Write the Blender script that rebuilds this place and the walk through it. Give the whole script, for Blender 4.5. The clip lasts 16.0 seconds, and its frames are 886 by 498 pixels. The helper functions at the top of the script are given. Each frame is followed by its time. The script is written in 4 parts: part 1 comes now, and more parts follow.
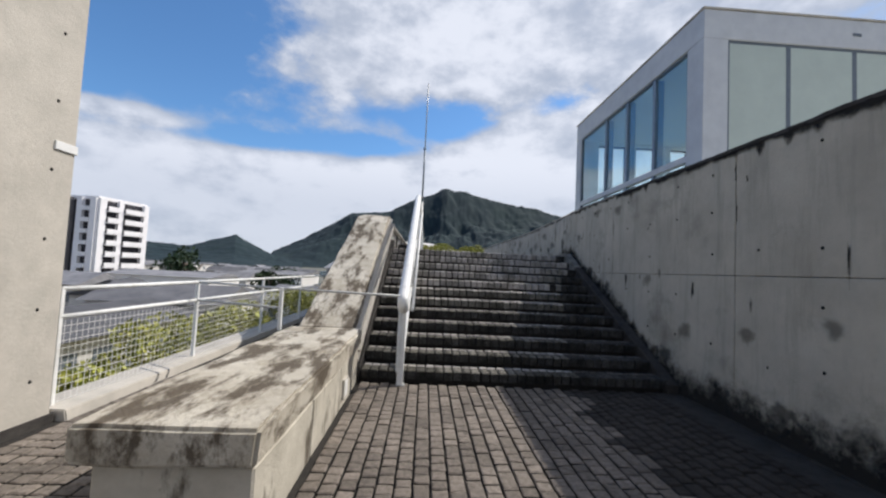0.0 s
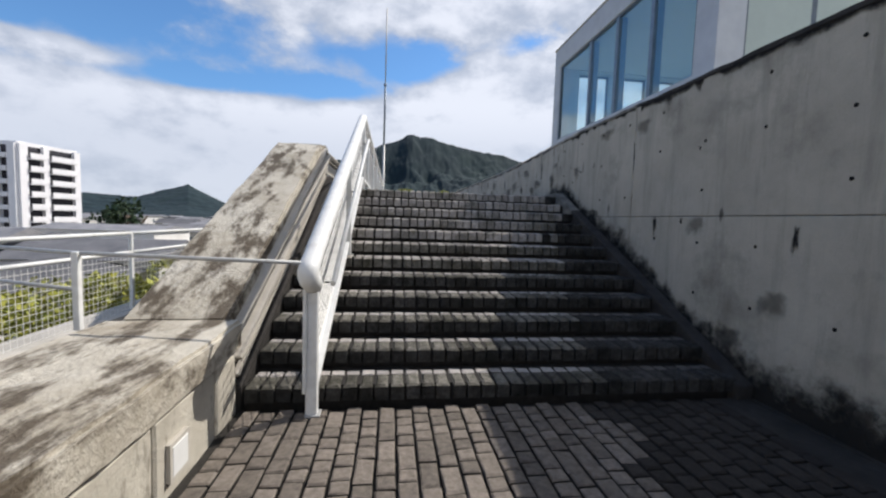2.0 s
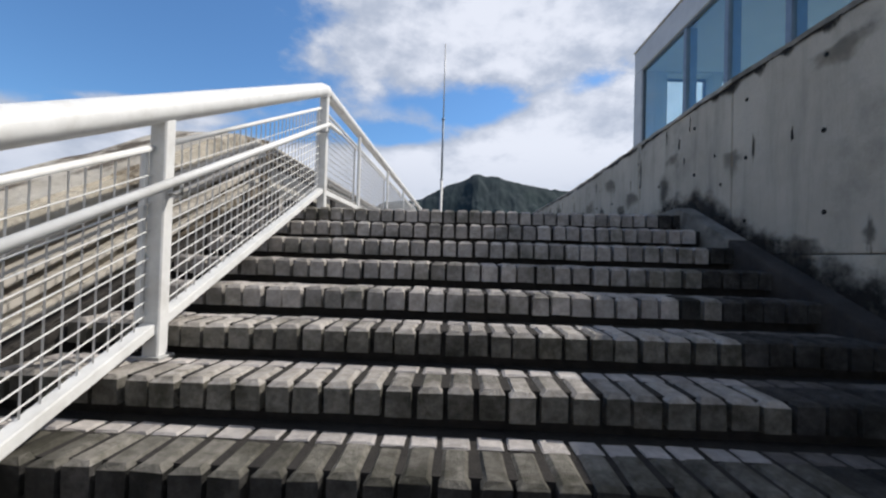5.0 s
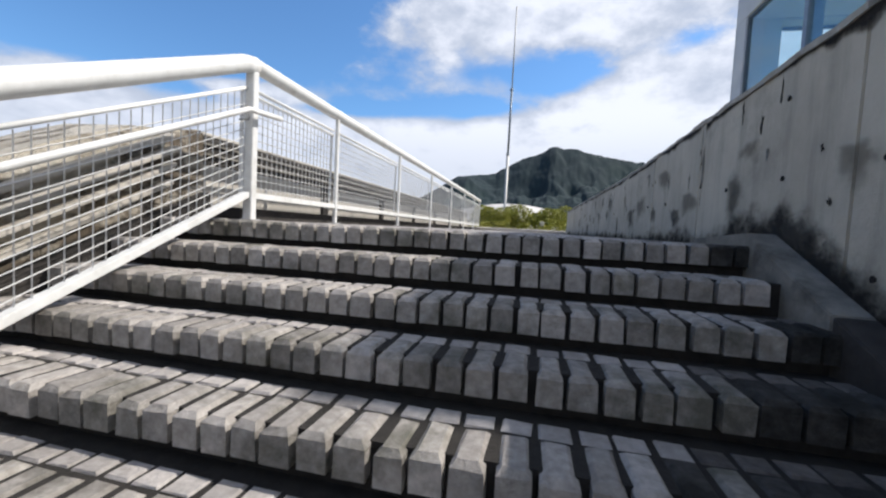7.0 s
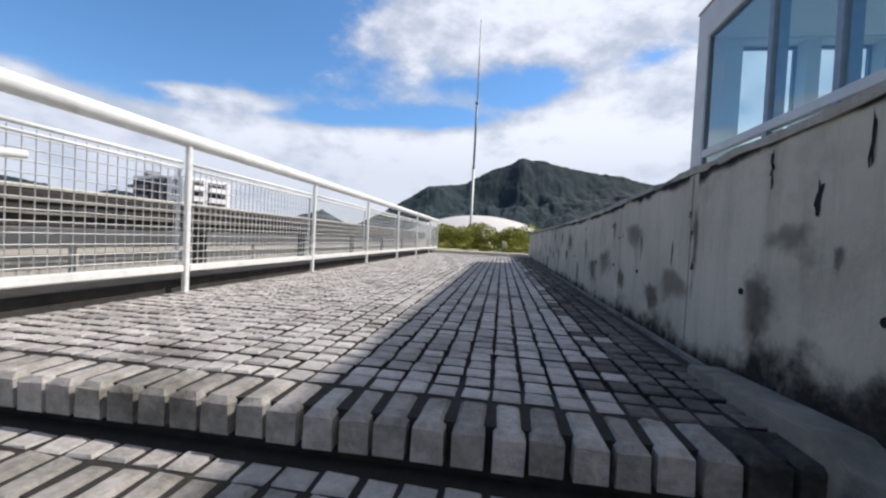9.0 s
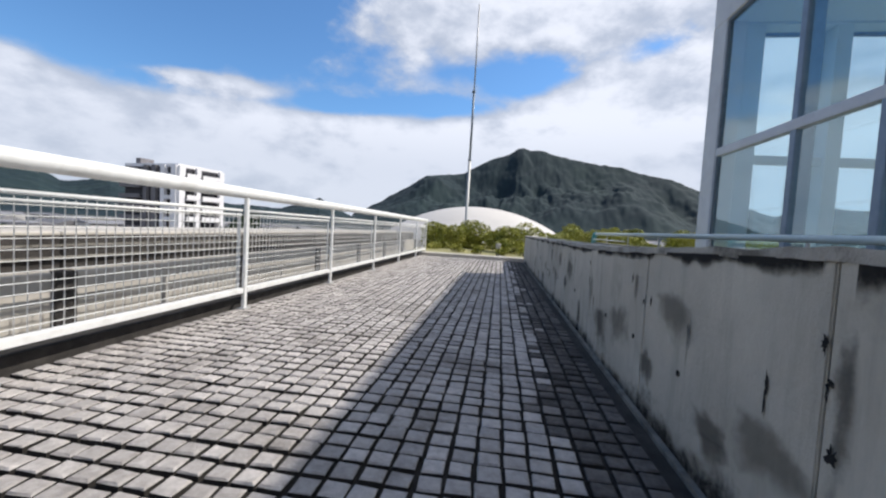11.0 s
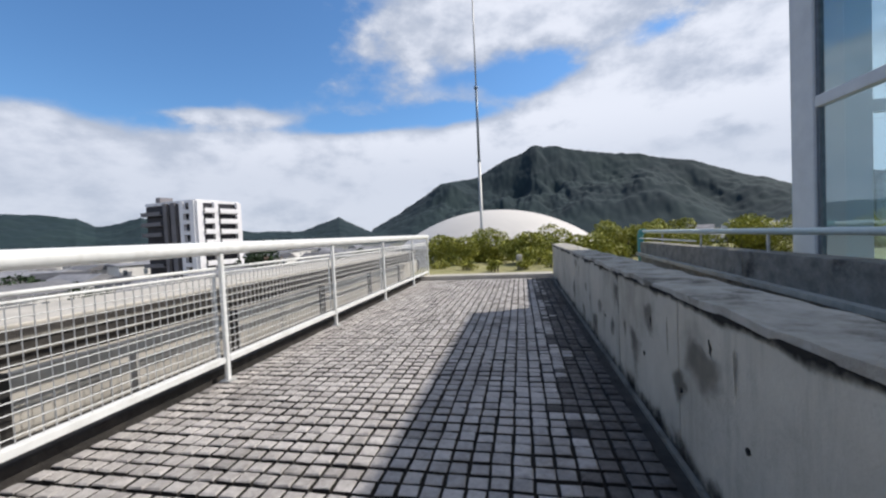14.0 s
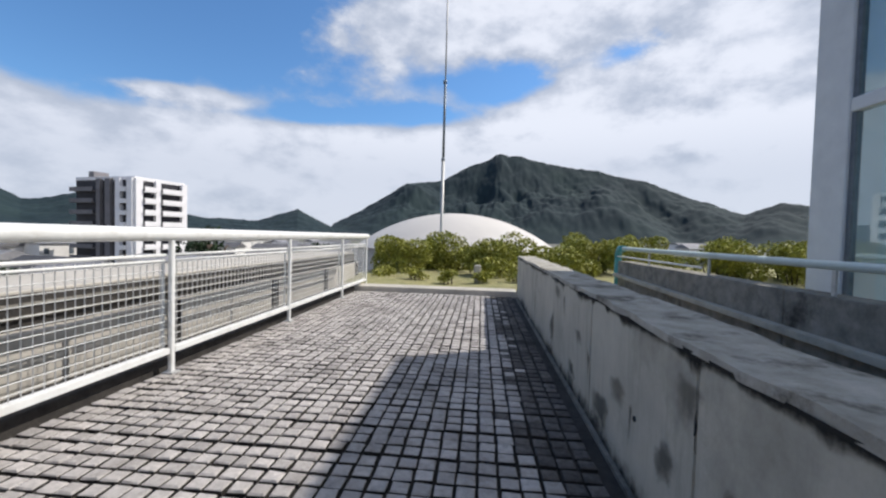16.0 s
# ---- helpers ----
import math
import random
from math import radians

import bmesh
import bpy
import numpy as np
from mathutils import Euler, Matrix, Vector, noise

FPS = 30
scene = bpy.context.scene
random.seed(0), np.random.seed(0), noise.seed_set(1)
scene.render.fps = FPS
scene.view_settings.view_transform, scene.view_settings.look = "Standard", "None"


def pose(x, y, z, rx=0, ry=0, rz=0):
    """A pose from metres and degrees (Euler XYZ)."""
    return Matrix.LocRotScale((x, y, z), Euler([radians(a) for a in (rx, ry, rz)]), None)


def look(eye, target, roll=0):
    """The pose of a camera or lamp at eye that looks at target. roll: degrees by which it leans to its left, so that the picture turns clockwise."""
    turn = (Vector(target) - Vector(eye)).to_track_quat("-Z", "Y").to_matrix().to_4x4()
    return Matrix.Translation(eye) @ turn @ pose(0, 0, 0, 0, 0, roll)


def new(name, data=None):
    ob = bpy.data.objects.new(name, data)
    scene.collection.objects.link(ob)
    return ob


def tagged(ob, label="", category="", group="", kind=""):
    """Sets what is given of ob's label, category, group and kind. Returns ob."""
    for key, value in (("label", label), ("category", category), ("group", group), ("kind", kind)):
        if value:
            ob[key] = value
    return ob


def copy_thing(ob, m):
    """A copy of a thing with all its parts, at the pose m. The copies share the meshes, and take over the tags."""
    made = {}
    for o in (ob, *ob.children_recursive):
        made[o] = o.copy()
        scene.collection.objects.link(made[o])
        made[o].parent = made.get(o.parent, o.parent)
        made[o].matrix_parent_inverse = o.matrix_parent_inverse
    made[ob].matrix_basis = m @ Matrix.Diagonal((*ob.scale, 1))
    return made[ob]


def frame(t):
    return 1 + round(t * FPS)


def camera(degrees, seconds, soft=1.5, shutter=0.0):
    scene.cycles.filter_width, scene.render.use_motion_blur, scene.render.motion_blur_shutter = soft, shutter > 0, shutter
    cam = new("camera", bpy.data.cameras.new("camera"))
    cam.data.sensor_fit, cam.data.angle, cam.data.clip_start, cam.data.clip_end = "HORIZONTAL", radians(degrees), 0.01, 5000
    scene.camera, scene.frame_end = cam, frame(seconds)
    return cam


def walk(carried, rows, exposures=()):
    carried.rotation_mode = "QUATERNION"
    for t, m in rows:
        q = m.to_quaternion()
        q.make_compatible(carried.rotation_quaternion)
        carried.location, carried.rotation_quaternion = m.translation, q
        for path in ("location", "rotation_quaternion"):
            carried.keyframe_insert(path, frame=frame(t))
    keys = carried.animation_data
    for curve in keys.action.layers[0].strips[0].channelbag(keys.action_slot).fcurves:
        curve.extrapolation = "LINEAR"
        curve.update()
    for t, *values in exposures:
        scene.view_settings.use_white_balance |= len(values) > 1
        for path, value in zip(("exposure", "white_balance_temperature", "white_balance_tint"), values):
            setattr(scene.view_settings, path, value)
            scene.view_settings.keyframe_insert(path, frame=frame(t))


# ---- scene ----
cam = camera(96.09, 16.0, soft=2.3)
PATH = [
    (0.0, pose(-0.966, -4.850, 1.360, 93.03, -2.83, -2.54)),
    (0.5, pose(-0.890, -4.275, 1.328, 92.48, -2.87, -4.58)),
    (1.0, pose(-0.812, -3.738, 1.346, 89.15, -1.45, -3.93)),
    (1.5, pose(-0.755, -3.252, 1.348, 88.45, -1.59, -6.07)),
    (2.0, pose(-0.691, -2.787, 1.334, 85.82, -1.90, -7.26)),
    (2.5, pose(-0.600, -2.269, 1.318, 88.25, -0.36, -2.02)),
    (3.0, pose(-0.478, -1.728, 1.316, 88.95, -0.84, -2.86)),
    (5.5, pose(0.358, 0.569, 1.445, 91.13, -1.51, 6.15)),
    (6.0, pose(0.575, 0.874, 1.586, 88.59, -0.77, 10.45)),
    (6.5, pose(0.757, 1.179, 1.683, 88.38, -4.26, 7.70)),
    (7.0, pose(0.945, 1.357, 1.805, 86.92, -2.92, 12.59)),
    (7.5, pose(1.064, 1.763, 1.918, 85.32, -5.13, 9.63)),
    (8.0, pose(1.168, 2.052, 2.064, 87.80, -3.97, 13.24)),
    (8.5, pose(1.206, 2.341, 2.181, 88.70, -2.50, 8.72)),
    (11.0, pose(1.371, 3.755, 2.726, 87.05, -3.32, 8.14)),
    (11.5, pose(1.406, 4.078, 2.772, 87.47, -1.99, 6.22)),
    (12.0, pose(1.453, 4.432, 2.902, 87.63, -1.29, 11.77)),
    (12.5, pose(1.369, 4.906, 2.962, 88.71, -1.50, 11.02)),
    (13.0, pose(1.396, 5.443, 2.991, 90.03, 1.01, 10.83)),
    (13.5, pose(1.331, 5.980, 2.994, 89.60, 0.16, 9.19)),
    (14.0, pose(1.422, 6.526, 2.990, 88.02, 2.71, 11.02)),
    (14.5, pose(1.496, 7.019, 2.971, 88.97, 2.32, 9.85)),
    (15.0, pose(1.545, 7.510, 2.991, 88.16, -0.10, 8.31)),
    (15.5, pose(1.523, 8.014, 3.011, 89.40, 0.41, 9.78)),
    (16.0, pose(1.425, 8.582, 3.010, 88.19, -1.50, 5.49)),
]
walk(cam, PATH, exposures=[(0.0, -0.06, 6500, 10.5), (2.0, 0.0, 6500, 10.5), (3.0, -0.07, 6500, 10.5), (5.5, -0.04, 6500, 10.5), (7.0, 0.16, 6500, 10.5),
                            (8.5, 0.12, 6500, 10.5), (11.0, 0.07, 6500, 10.5), (14.0, -0.04, 6500, 10.5), (16.0, -0.02, 6500, 10.5)])

# ---- world, sun and exposure ----
SUN_DIR = Vector((0.80, 0.41, 1.0)).normalized()
world = bpy.data.worlds.new("sky_world")
scene.world = world
world.use_nodes = True


def build_sky():
    nt = world.node_tree
    nt.nodes.clear()
    N, L = nt.nodes.new, nt.links.new

    def m(op, a, b=None, c=None, clamp=False):
        n = N("ShaderNodeMath")
        n.operation, n.use_clamp = op, clamp
        for i, v in enumerate((a, b, c)):
            if v is None:
                continue
            if isinstance(v, (int, float)):
                n.inputs[i].default_value = v
            else:
                L(v, n.inputs[i])
        return n.outputs[0]

    def step(v, lo, hi):
        n = N("ShaderNodeMapRange")
        n.interpolation_type = "SMOOTHSTEP"
        L(v, n.inputs[0])
        n.inputs[1].default_value, n.inputs[2].default_value = lo, hi
        return n.outputs[0]

    def fbm(vec, scale, detail, rough, off):
        mp = N("ShaderNodeMapping")
        mp.inputs["Location"].default_value = off
        L(vec, mp.inputs["Vector"])
        n = N("ShaderNodeTexNoise")
        n.inputs["Scale"].default_value, n.inputs["Detail"].default_value = scale, detail
        n.inputs["Roughness"].default_value = rough
        L(mp.outputs[0], n.inputs["Vector"])
        return n.outputs["Fac"]

    out, bg = N("ShaderNodeOutputWorld"), N("ShaderNodeBackground")
    sky = N("ShaderNodeTexSky")
    sky.sky_type, sky.sun_disc = "NISHITA", False
    sky.sun_elevation = math.asin(SUN_DIR.z)
    sky.sun_rotation = math.atan2(SUN_DIR.x, SUN_DIR.y)
    sky.air_density, sky.dust_density, sky.ozone_density = 1.0, 0.4, 1.6
    tc = N("ShaderNodeTexCoord")
    sx = N("ShaderNodeSeparateXYZ")
    L(tc.outputs["Generated"], sx.inputs[0])
    az = m("MULTIPLY", m("ARCTAN2", sx.outputs[0], sx.outputs[1]), 57.2958)
    el = m("MULTIPLY", m("ARCSINE", sx.outputs[2]), 57.2958)
    cv = N("ShaderNodeCombineXYZ")
    L(m("MULTIPLY", az, 0.05), cv.inputs[0])
    L(m("MULTIPLY", el, 0.085), cv.inputs[1])
    big = fbm(cv.outputs[0], 1.0, 7.0, 0.56, (3.1, 1.7, 0.0))
    fine = fbm(cv.outputs[0], 2.6, 7.0, 0.6, (7.7, 2.2, 0.4))
    # clear openings (negative) and cloud banks (positive): azimuth, elevation, half widths, strength
    banks = ((-54, 23, 20, 7.0, -0.55), (-34, 29, 10, 8, -0.34), (-25, 15.4, 10, 1.2, -0.40), (2, 20.5, 8.0, 3.0, -0.46), (-10, 16.6, 6, 1.3, -0.34),
             (-13, 25, 10, 4.5, 0.16), (6, 30, 15, 6, 0.16), (12, 15.5, 8, 4.0, 0.26), (-38, 15.8, 8, 0.9, 0.5), (-7, 21, 4, 1.2, -0.16),
             (-48, 46, 40, 12, -0.4), (26, 10.0, 9, 1.2, -0.34), (18, 23, 5, 1.8, -0.24), (30, 20, 8, 6, 0.28))
    total = m("ADD", m("MULTIPLY_ADD", step(el, 17.0, 11.5), 0.42, 0.02), m("MULTIPLY", step(az, -32.0, -14.0), 0.24))
    wob = m("MULTIPLY", m("SUBTRACT", fine, 0.5), 7.0)
    for a, e, ra, re_, s in banks:
        dx = m("DIVIDE", m("SUBTRACT", m("MULTIPLY_ADD", wob, 1.2, az), a), ra)
        dy = m("DIVIDE", m("SUBTRACT", m("MULTIPLY_ADD", wob, 0.35, el), e), re_)
        d2 = m("ADD", m("MULTIPLY", dx, dx), m("MULTIPLY", dy, dy))
        total = m("MULTIPLY_ADD", m("POWER", 2.718, m("MULTIPLY", d2, -0.9)), s, total)
    dens = m("ADD", m("MULTIPLY_ADD", big, 1.1, total), m("MULTIPLY", m("SUBTRACT", fine, 0.5), 0.42))
    mask = step(dens, 0.50, 0.78)
    thick = step(m("ADD", dens, m("MULTIPLY", m("SUBTRACT", fine, 0.5), 1.05)), 0.60, 1.16)
    low = step(el, 16.0, 7.0)
    shade = N("ShaderNodeMix")
    shade.data_type = "RGBA"
    L(m("MULTIPLY", thick, m("SUBTRACT", 1.0, m("MULTIPLY", low, 0.45))), shade.inputs[0])
    shade.inputs[6].default_value = (CLOUD_GREY[0], CLOUD_GREY[1], CLOUD_GREY[2], 1)
    shade.inputs[7].default_value = (CLOUD_WHITE[0], CLOUD_WHITE[1], CLOUD_WHITE[2], 1)
    tint = N("ShaderNodeMix")
    tint.data_type, tint.blend_type = "RGBA", "MULTIPLY"
    tint.inputs[0].default_value = 1.0
    L(sky.outputs[0], tint.inputs[6])
    tint.inputs[7].default_value = (SKY_GAIN * 0.72, SKY_GAIN * 1.06, SKY_GAIN * 1.34, 1)
    mix = N("ShaderNodeMix")
    mix.data_type = "RGBA"
    L(m("MULTIPLY", mask, 0.97), mix.inputs[0])
    L(tint.outputs[2], mix.inputs[6])
    L(shade.outputs[2], mix.inputs[7])
    L(mix.outputs[2], bg.inputs["Color"])
    bg.inputs["Strength"].default_value = SKY_STRENGTH
    L(bg.outputs[0], out.inputs[0])


SKY_STRENGTH, SKY_GAIN = 0.10, 1.22
CLOUD_GREY, CLOUD_WHITE = (4.9, 5.5, 6.7), (8.5, 8.9, 9.9)
build_sky()
sun = new("sun", bpy.data.lights.new("sun", "SUN"))
sun.data.energy, sun.data.angle, sun.data.color = 4.8, radians(0.6), (1.0, 0.95, 0.88)
sun.matrix_basis = look(SUN_DIR * 60, (0, 0, 0))

# ---- materials ----


def material(name, base, other=None, scale=6.0, rough=0.8, metal=0.0, bump=0.0, bump_scale=60.0, blotch=None, blotch_amount=0.5,
             streak=0.0, island=0.0, per_object=0.0, blotch_scale=1.3, spec=0.3, blotch_lo=0.5, blotch_edge=0.18, stretch=None):
    """Two colours by fine noise, larger blotches of a third, optional run-off streaks and fine relief."""
    ma = bpy.data.materials.new(name)
    ma.use_nodes = True
    nt = ma.node_tree
    N, L = nt.nodes.new, nt.links.new
    bs = nt.nodes["Principled BSDF"]
    bs.inputs["Roughness"].default_value, bs.inputs["Metallic"].default_value = rough, metal
    bs.inputs["Specular IOR Level"].default_value = spec
    geo = N("ShaderNodeNewGeometry")

    def noise_fac(sc, detail, vec, rgh=0.6):
        n = N("ShaderNodeTexNoise")
        n.inputs["Scale"].default_value, n.inputs["Detail"].default_value, n.inputs["Roughness"].default_value = sc, detail, rgh
        L(vec, n.inputs["Vector"])
        return n.outputs["Fac"]

    def ramp(fac, lo, hi):
        r = N("ShaderNodeMapRange")
        r.inputs[1].default_value, r.inputs[2].default_value = lo, hi
        L(fac, r.inputs[0])
        return r.outputs[0]

    def blend(fac, a, b, kind="MIX"):
        x = N("ShaderNodeMix")
        x.data_type, x.blend_type = "RGBA", kind
        for sock, v in ((x.inputs[0], fac), (x.inputs[6], a), (x.inputs[7], b)):
            if isinstance(v, (int, float)):
                sock.default_value = v
            elif isinstance(v, tuple):
                sock.default_value = (*v, 1)
            else:
                L(v, sock)
        return x.outputs[2]

    pos = geo.outputs["Position"]
    other = other or tuple(c * 0.75 for c in base)
    col = blend(ramp(noise_fac(scale, 8, pos, 0.65), 0.32, 0.68), base, other)
    if blotch:
        where = pos
        if stretch:
            mp = N("ShaderNodeMapping")
            mp.inputs["Scale"].default_value = stretch
            L(pos, mp.inputs["Vector"])
            where = mp.outputs[0]
        f = ramp(noise_fac(blotch_scale, 7, where, 0.7), blotch_lo, blotch_lo + blotch_edge)
        mm = N("ShaderNodeMath")
        mm.operation = "MULTIPLY"
        L(f, mm.inputs[0])
        mm.inputs[1].default_value = blotch_amount
        col = blend(mm.outputs[0], col, blotch)
    if streak:
        mp = N("ShaderNodeMapping")
        mp.inputs["Scale"].default_value = (5.0, 5.0, 0.55)
        L(pos, mp.inputs["Vector"])
        f = ramp(noise_fac(1.0, 6, mp.outputs[0], 0.7), 0.50, 0.68)
        mm = N("ShaderNodeMath")
        mm.operation = "MULTIPLY"
        L(f, mm.inputs[0])
        mm.inputs[1].default_value = streak
        col = blend(mm.outputs[0], col, tuple(c * 0.22 for c in base))
    for amount, node, socket in ((island, "ShaderNodeNewGeometry", "Random Per Island"), (per_object, "ShaderNodeObjectInfo", "Random")):
        if amount:
            src = N(node).outputs[socket]
            r = N("ShaderNodeMapRange")
            r.inputs[3].default_value, r.inputs[4].default_value = 1 - amount, 1 + amount * 0.7
            L(src, r.inputs[0])
            cc = N("ShaderNodeCombineColor")
            for i in range(3):
                L(r.outputs[0], cc.inputs[i])
            col = blend(1.0, col, cc.outputs[0], "MULTIPLY")
    L(col, bs.inputs["Base Color"])
    if bump:
        b = N("ShaderNodeBump")
        b.inputs["Strength"].default_value, b.inputs["Distance"].default_value = bump, 0.02
        L(noise_fac(bump_scale, 6, pos, 0.7), b.inputs["Height"])
        L(b.outputs[0], bs.inputs["Normal"])
    return ma


def glass_material(name):
    ma = bpy.data.materials.new(name)
    ma.use_nodes = True
    nt = ma.node_tree
    nt.nodes.remove(nt.nodes["Principled BSDF"])
    tr, gl, mx = nt.nodes.new("ShaderNodeBsdfTransparent"), nt.nodes.new("ShaderNodeBsdfGlossy"), nt.nodes.new("ShaderNodeMixShader")
    tr.inputs[0].default_value = (0.88, 0.95, 0.97, 1)
    gl.inputs["Roughness"].default_value = 0.02
    gl.inputs[0].default_value = (0.8, 0.9, 0.95, 1)
    fr = nt.nodes.new("ShaderNodeLayerWeight")
    fr.inputs[0].default_value = 0.35
    rg = nt.nodes.new("ShaderNodeMapRange")
    rg.inputs[3].default_value, rg.inputs[4].default_value = 0.05, 0.26
    nt.links.new(fr.outputs["Facing"], rg.inputs[0])
    nt.links.new(rg.outputs[0], mx.inputs[0])
    nt.links.new(tr.outputs[0], mx.inputs[1])
    nt.links.new(gl.outputs[0], mx.inputs[2])
    nt.links.new(mx.outputs[0], nt.nodes["Material Output"].inputs[0])
    return ma


def stain_material(name, tint, strength, fine):
    """Growth or run-off on a wall: opaque at v = 1, broken up and gone towards v = 0."""
    ma = bpy.data.materials.new(name)
    ma.use_nodes = True
    nt = ma.node_tree
    N, L = nt.nodes.new, nt.links.new
    bs = nt.nodes["Principled BSDF"]
    bs.inputs["Base Color"].default_value = (*tint, 1)
    bs.inputs["Roughness"].default_value = 0.92
    bs.inputs["Specular IOR Level"].default_value = 0.15
    uv, sep, geo = N("ShaderNodeUVMap"), N("ShaderNodeSeparateXYZ"), N("ShaderNodeNewGeometry")
    uv.uv_map = "fade"
    L(uv.outputs[0], sep.inputs[0])
    tex = N("ShaderNodeTexNoise")
    tex.inputs["Scale"].default_value, tex.inputs["Detail"].default_value, tex.inputs["Roughness"].default_value = fine, 8, 0.72
    L(geo.outputs["Position"], tex.inputs["Vector"])
    add = N("ShaderNodeMath")
    add.operation = "MULTIPLY_ADD"
    L(tex.outputs["Fac"], add.inputs[0])
    add.inputs[1].default_value = 1.5
    L(sep.outputs[1], add.inputs[2])
    rg = N("ShaderNodeMapRange")
    rg.interpolation_type = "SMOOTHSTEP"
    rg.inputs[1].default_value, rg.inputs[2].default_value, rg.inputs[4].default_value = 0.95, 1.55, strength
    L(add.outputs[0], rg.inputs[0])
    edge_ = N("ShaderNodeMapRange")
    edge_.inputs[2].default_value = 0.25
    L(sep.outputs[1], edge_.inputs[0])
    mul = N("ShaderNodeMath")
    mul.operation = "MULTIPLY"
    L(rg.outputs[0], mul.inputs[0])
    L(edge_.outputs[0], mul.inputs[1])
    L(mul.outputs[0], bs.inputs["Alpha"])
    return ma


black_stain = stain_material("black_growth_stain", (0.022, 0.02, 0.018), 0.93, 5.0)
grey_stain = stain_material("grey_run_off_stain", (0.07, 0.063, 0.052), 0.58, 7.0)
faint_stain = stain_material("faint_brown_stain", (0.12, 0.105, 0.08), 0.45, 4.0)
concrete = material("cast_concrete", (0.53, 0.495, 0.41), (0.40, 0.37, 0.305), 1.7, 0.88, bump=0.35, bump_scale=35,
                    blotch=(0.17, 0.155, 0.125), blotch_amount=0.65, streak=0.3, blotch_scale=1.0, blotch_lo=0.54)
concrete_pale = material("pale_concrete", (0.53, 0.49, 0.43), (0.43, 0.40, 0.35), 4.0, 0.85, bump=0.25, bump_scale=40,
                         blotch=(0.25, 0.23, 0.2), blotch_amount=0.4)
concrete_worn = material("weathered_concrete", (0.62, 0.575, 0.49), (0.36, 0.315, 0.245), 2.4, 0.92, bump=1.0, bump_scale=22,
                         blotch=(0.085, 0.064, 0.043), blotch_amount=0.92, blotch_scale=2.1, blotch_lo=0.47, blotch_edge=0.1, stretch=(2.2, 0.75, 1.3))
concrete_cap = material("rough_cement_capping", (0.50, 0.47, 0.41), (0.30, 0.275, 0.23), 7.0, 0.92, bump=1.0, bump_scale=25,
                        blotch=(0.10, 0.09, 0.07), blotch_amount=0.8, blotch_scale=3.0, blotch_lo=0.52, blotch_edge=0.1)
concrete_plinth = material("streaked_pale_concrete", (0.56, 0.52, 0.44), (0.42, 0.385, 0.32), 4.0, 0.88, bump=0.5, bump_scale=30,
                           blotch=(0.075, 0.06, 0.042), blotch_amount=0.9, blotch_scale=1.6, blotch_lo=0.53, blotch_edge=0.1, stretch=(2.0, 2.0, 0.7))
concrete_dark = material("dark_concrete", (0.065, 0.058, 0.052), (0.03, 0.027, 0.025), 7.0, 0.8, bump=0.6, bump_scale=40,
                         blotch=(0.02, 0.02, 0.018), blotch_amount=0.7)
concrete_foot = material("stained_grey_concrete", (0.30, 0.28, 0.24), (0.15, 0.14, 0.12), 6.0, 0.88, bump=0.5, bump_scale=40,
                         blotch=(0.03, 0.028, 0.024), blotch_amount=0.9, blotch_scale=2.0, blotch_lo=0.53)
mortar = material("dark_joint", (0.035, 0.031, 0.027), (0.02, 0.018, 0.016), 20.0, 0.95, bump=0.5)
sett_mat = material("grey_stone_sett", (0.53, 0.49, 0.46), (0.36, 0.333, 0.31), 30.0, 0.82, bump=0.6, bump_scale=90,
                    blotch=(0.12, 0.105, 0.09), blotch_amount=0.6, island=0.22, blotch_scale=1.6)
sett_part_mat = material("grey_stone_sett_single", (0.53, 0.49, 0.46), (0.36, 0.333, 0.31), 30.0, 0.82, bump=0.6, bump_scale=90,
                         blotch=(0.12, 0.105, 0.09), blotch_amount=0.6, per_object=0.22, blotch_scale=1.6)
paver_mat = material("brown_stone_paver", (0.25, 0.212, 0.178), (0.13, 0.11, 0.09), 24.0, 0.85, bump=0.6, bump_scale=80,
                     blotch=(0.06, 0.052, 0.045), blotch_amount=0.6, island=0.28)
paver_part_mat = material("brown_stone_paver_single", (0.25, 0.212, 0.178), (0.13, 0.11, 0.09), 24.0, 0.85, bump=0.6, bump_scale=80,
                          blotch=(0.06, 0.052, 0.045), blotch_amount=0.6, per_object=0.28)
brick_mat = material("step_stone_single", (0.47, 0.435, 0.40), (0.28, 0.255, 0.23), 26.0, 0.85, bump=0.7, bump_scale=70,
                     blotch=(0.075, 0.075, 0.05), blotch_amount=0.75, per_object=0.3, blotch_scale=2.4, blotch_lo=0.47)
# Dark step stone; on riser faces it stands for their shade.
dark_brick_mat = material("dark_step_stone_single", (0.25, 0.23, 0.20), (0.10, 0.095, 0.075), 26.0, 0.88, bump=0.7, bump_scale=70,
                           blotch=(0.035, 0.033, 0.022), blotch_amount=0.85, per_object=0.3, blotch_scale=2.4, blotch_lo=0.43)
# Black stone for the wall end of each step and the lowest riser faces.
black_brick_mat = material("black_step_stone", (0.085, 0.08, 0.075), (0.035, 0.033, 0.03), 26.0, 0.9, bump=0.8, bump_scale=60,
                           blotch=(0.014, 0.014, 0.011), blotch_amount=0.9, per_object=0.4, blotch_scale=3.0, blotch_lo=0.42)
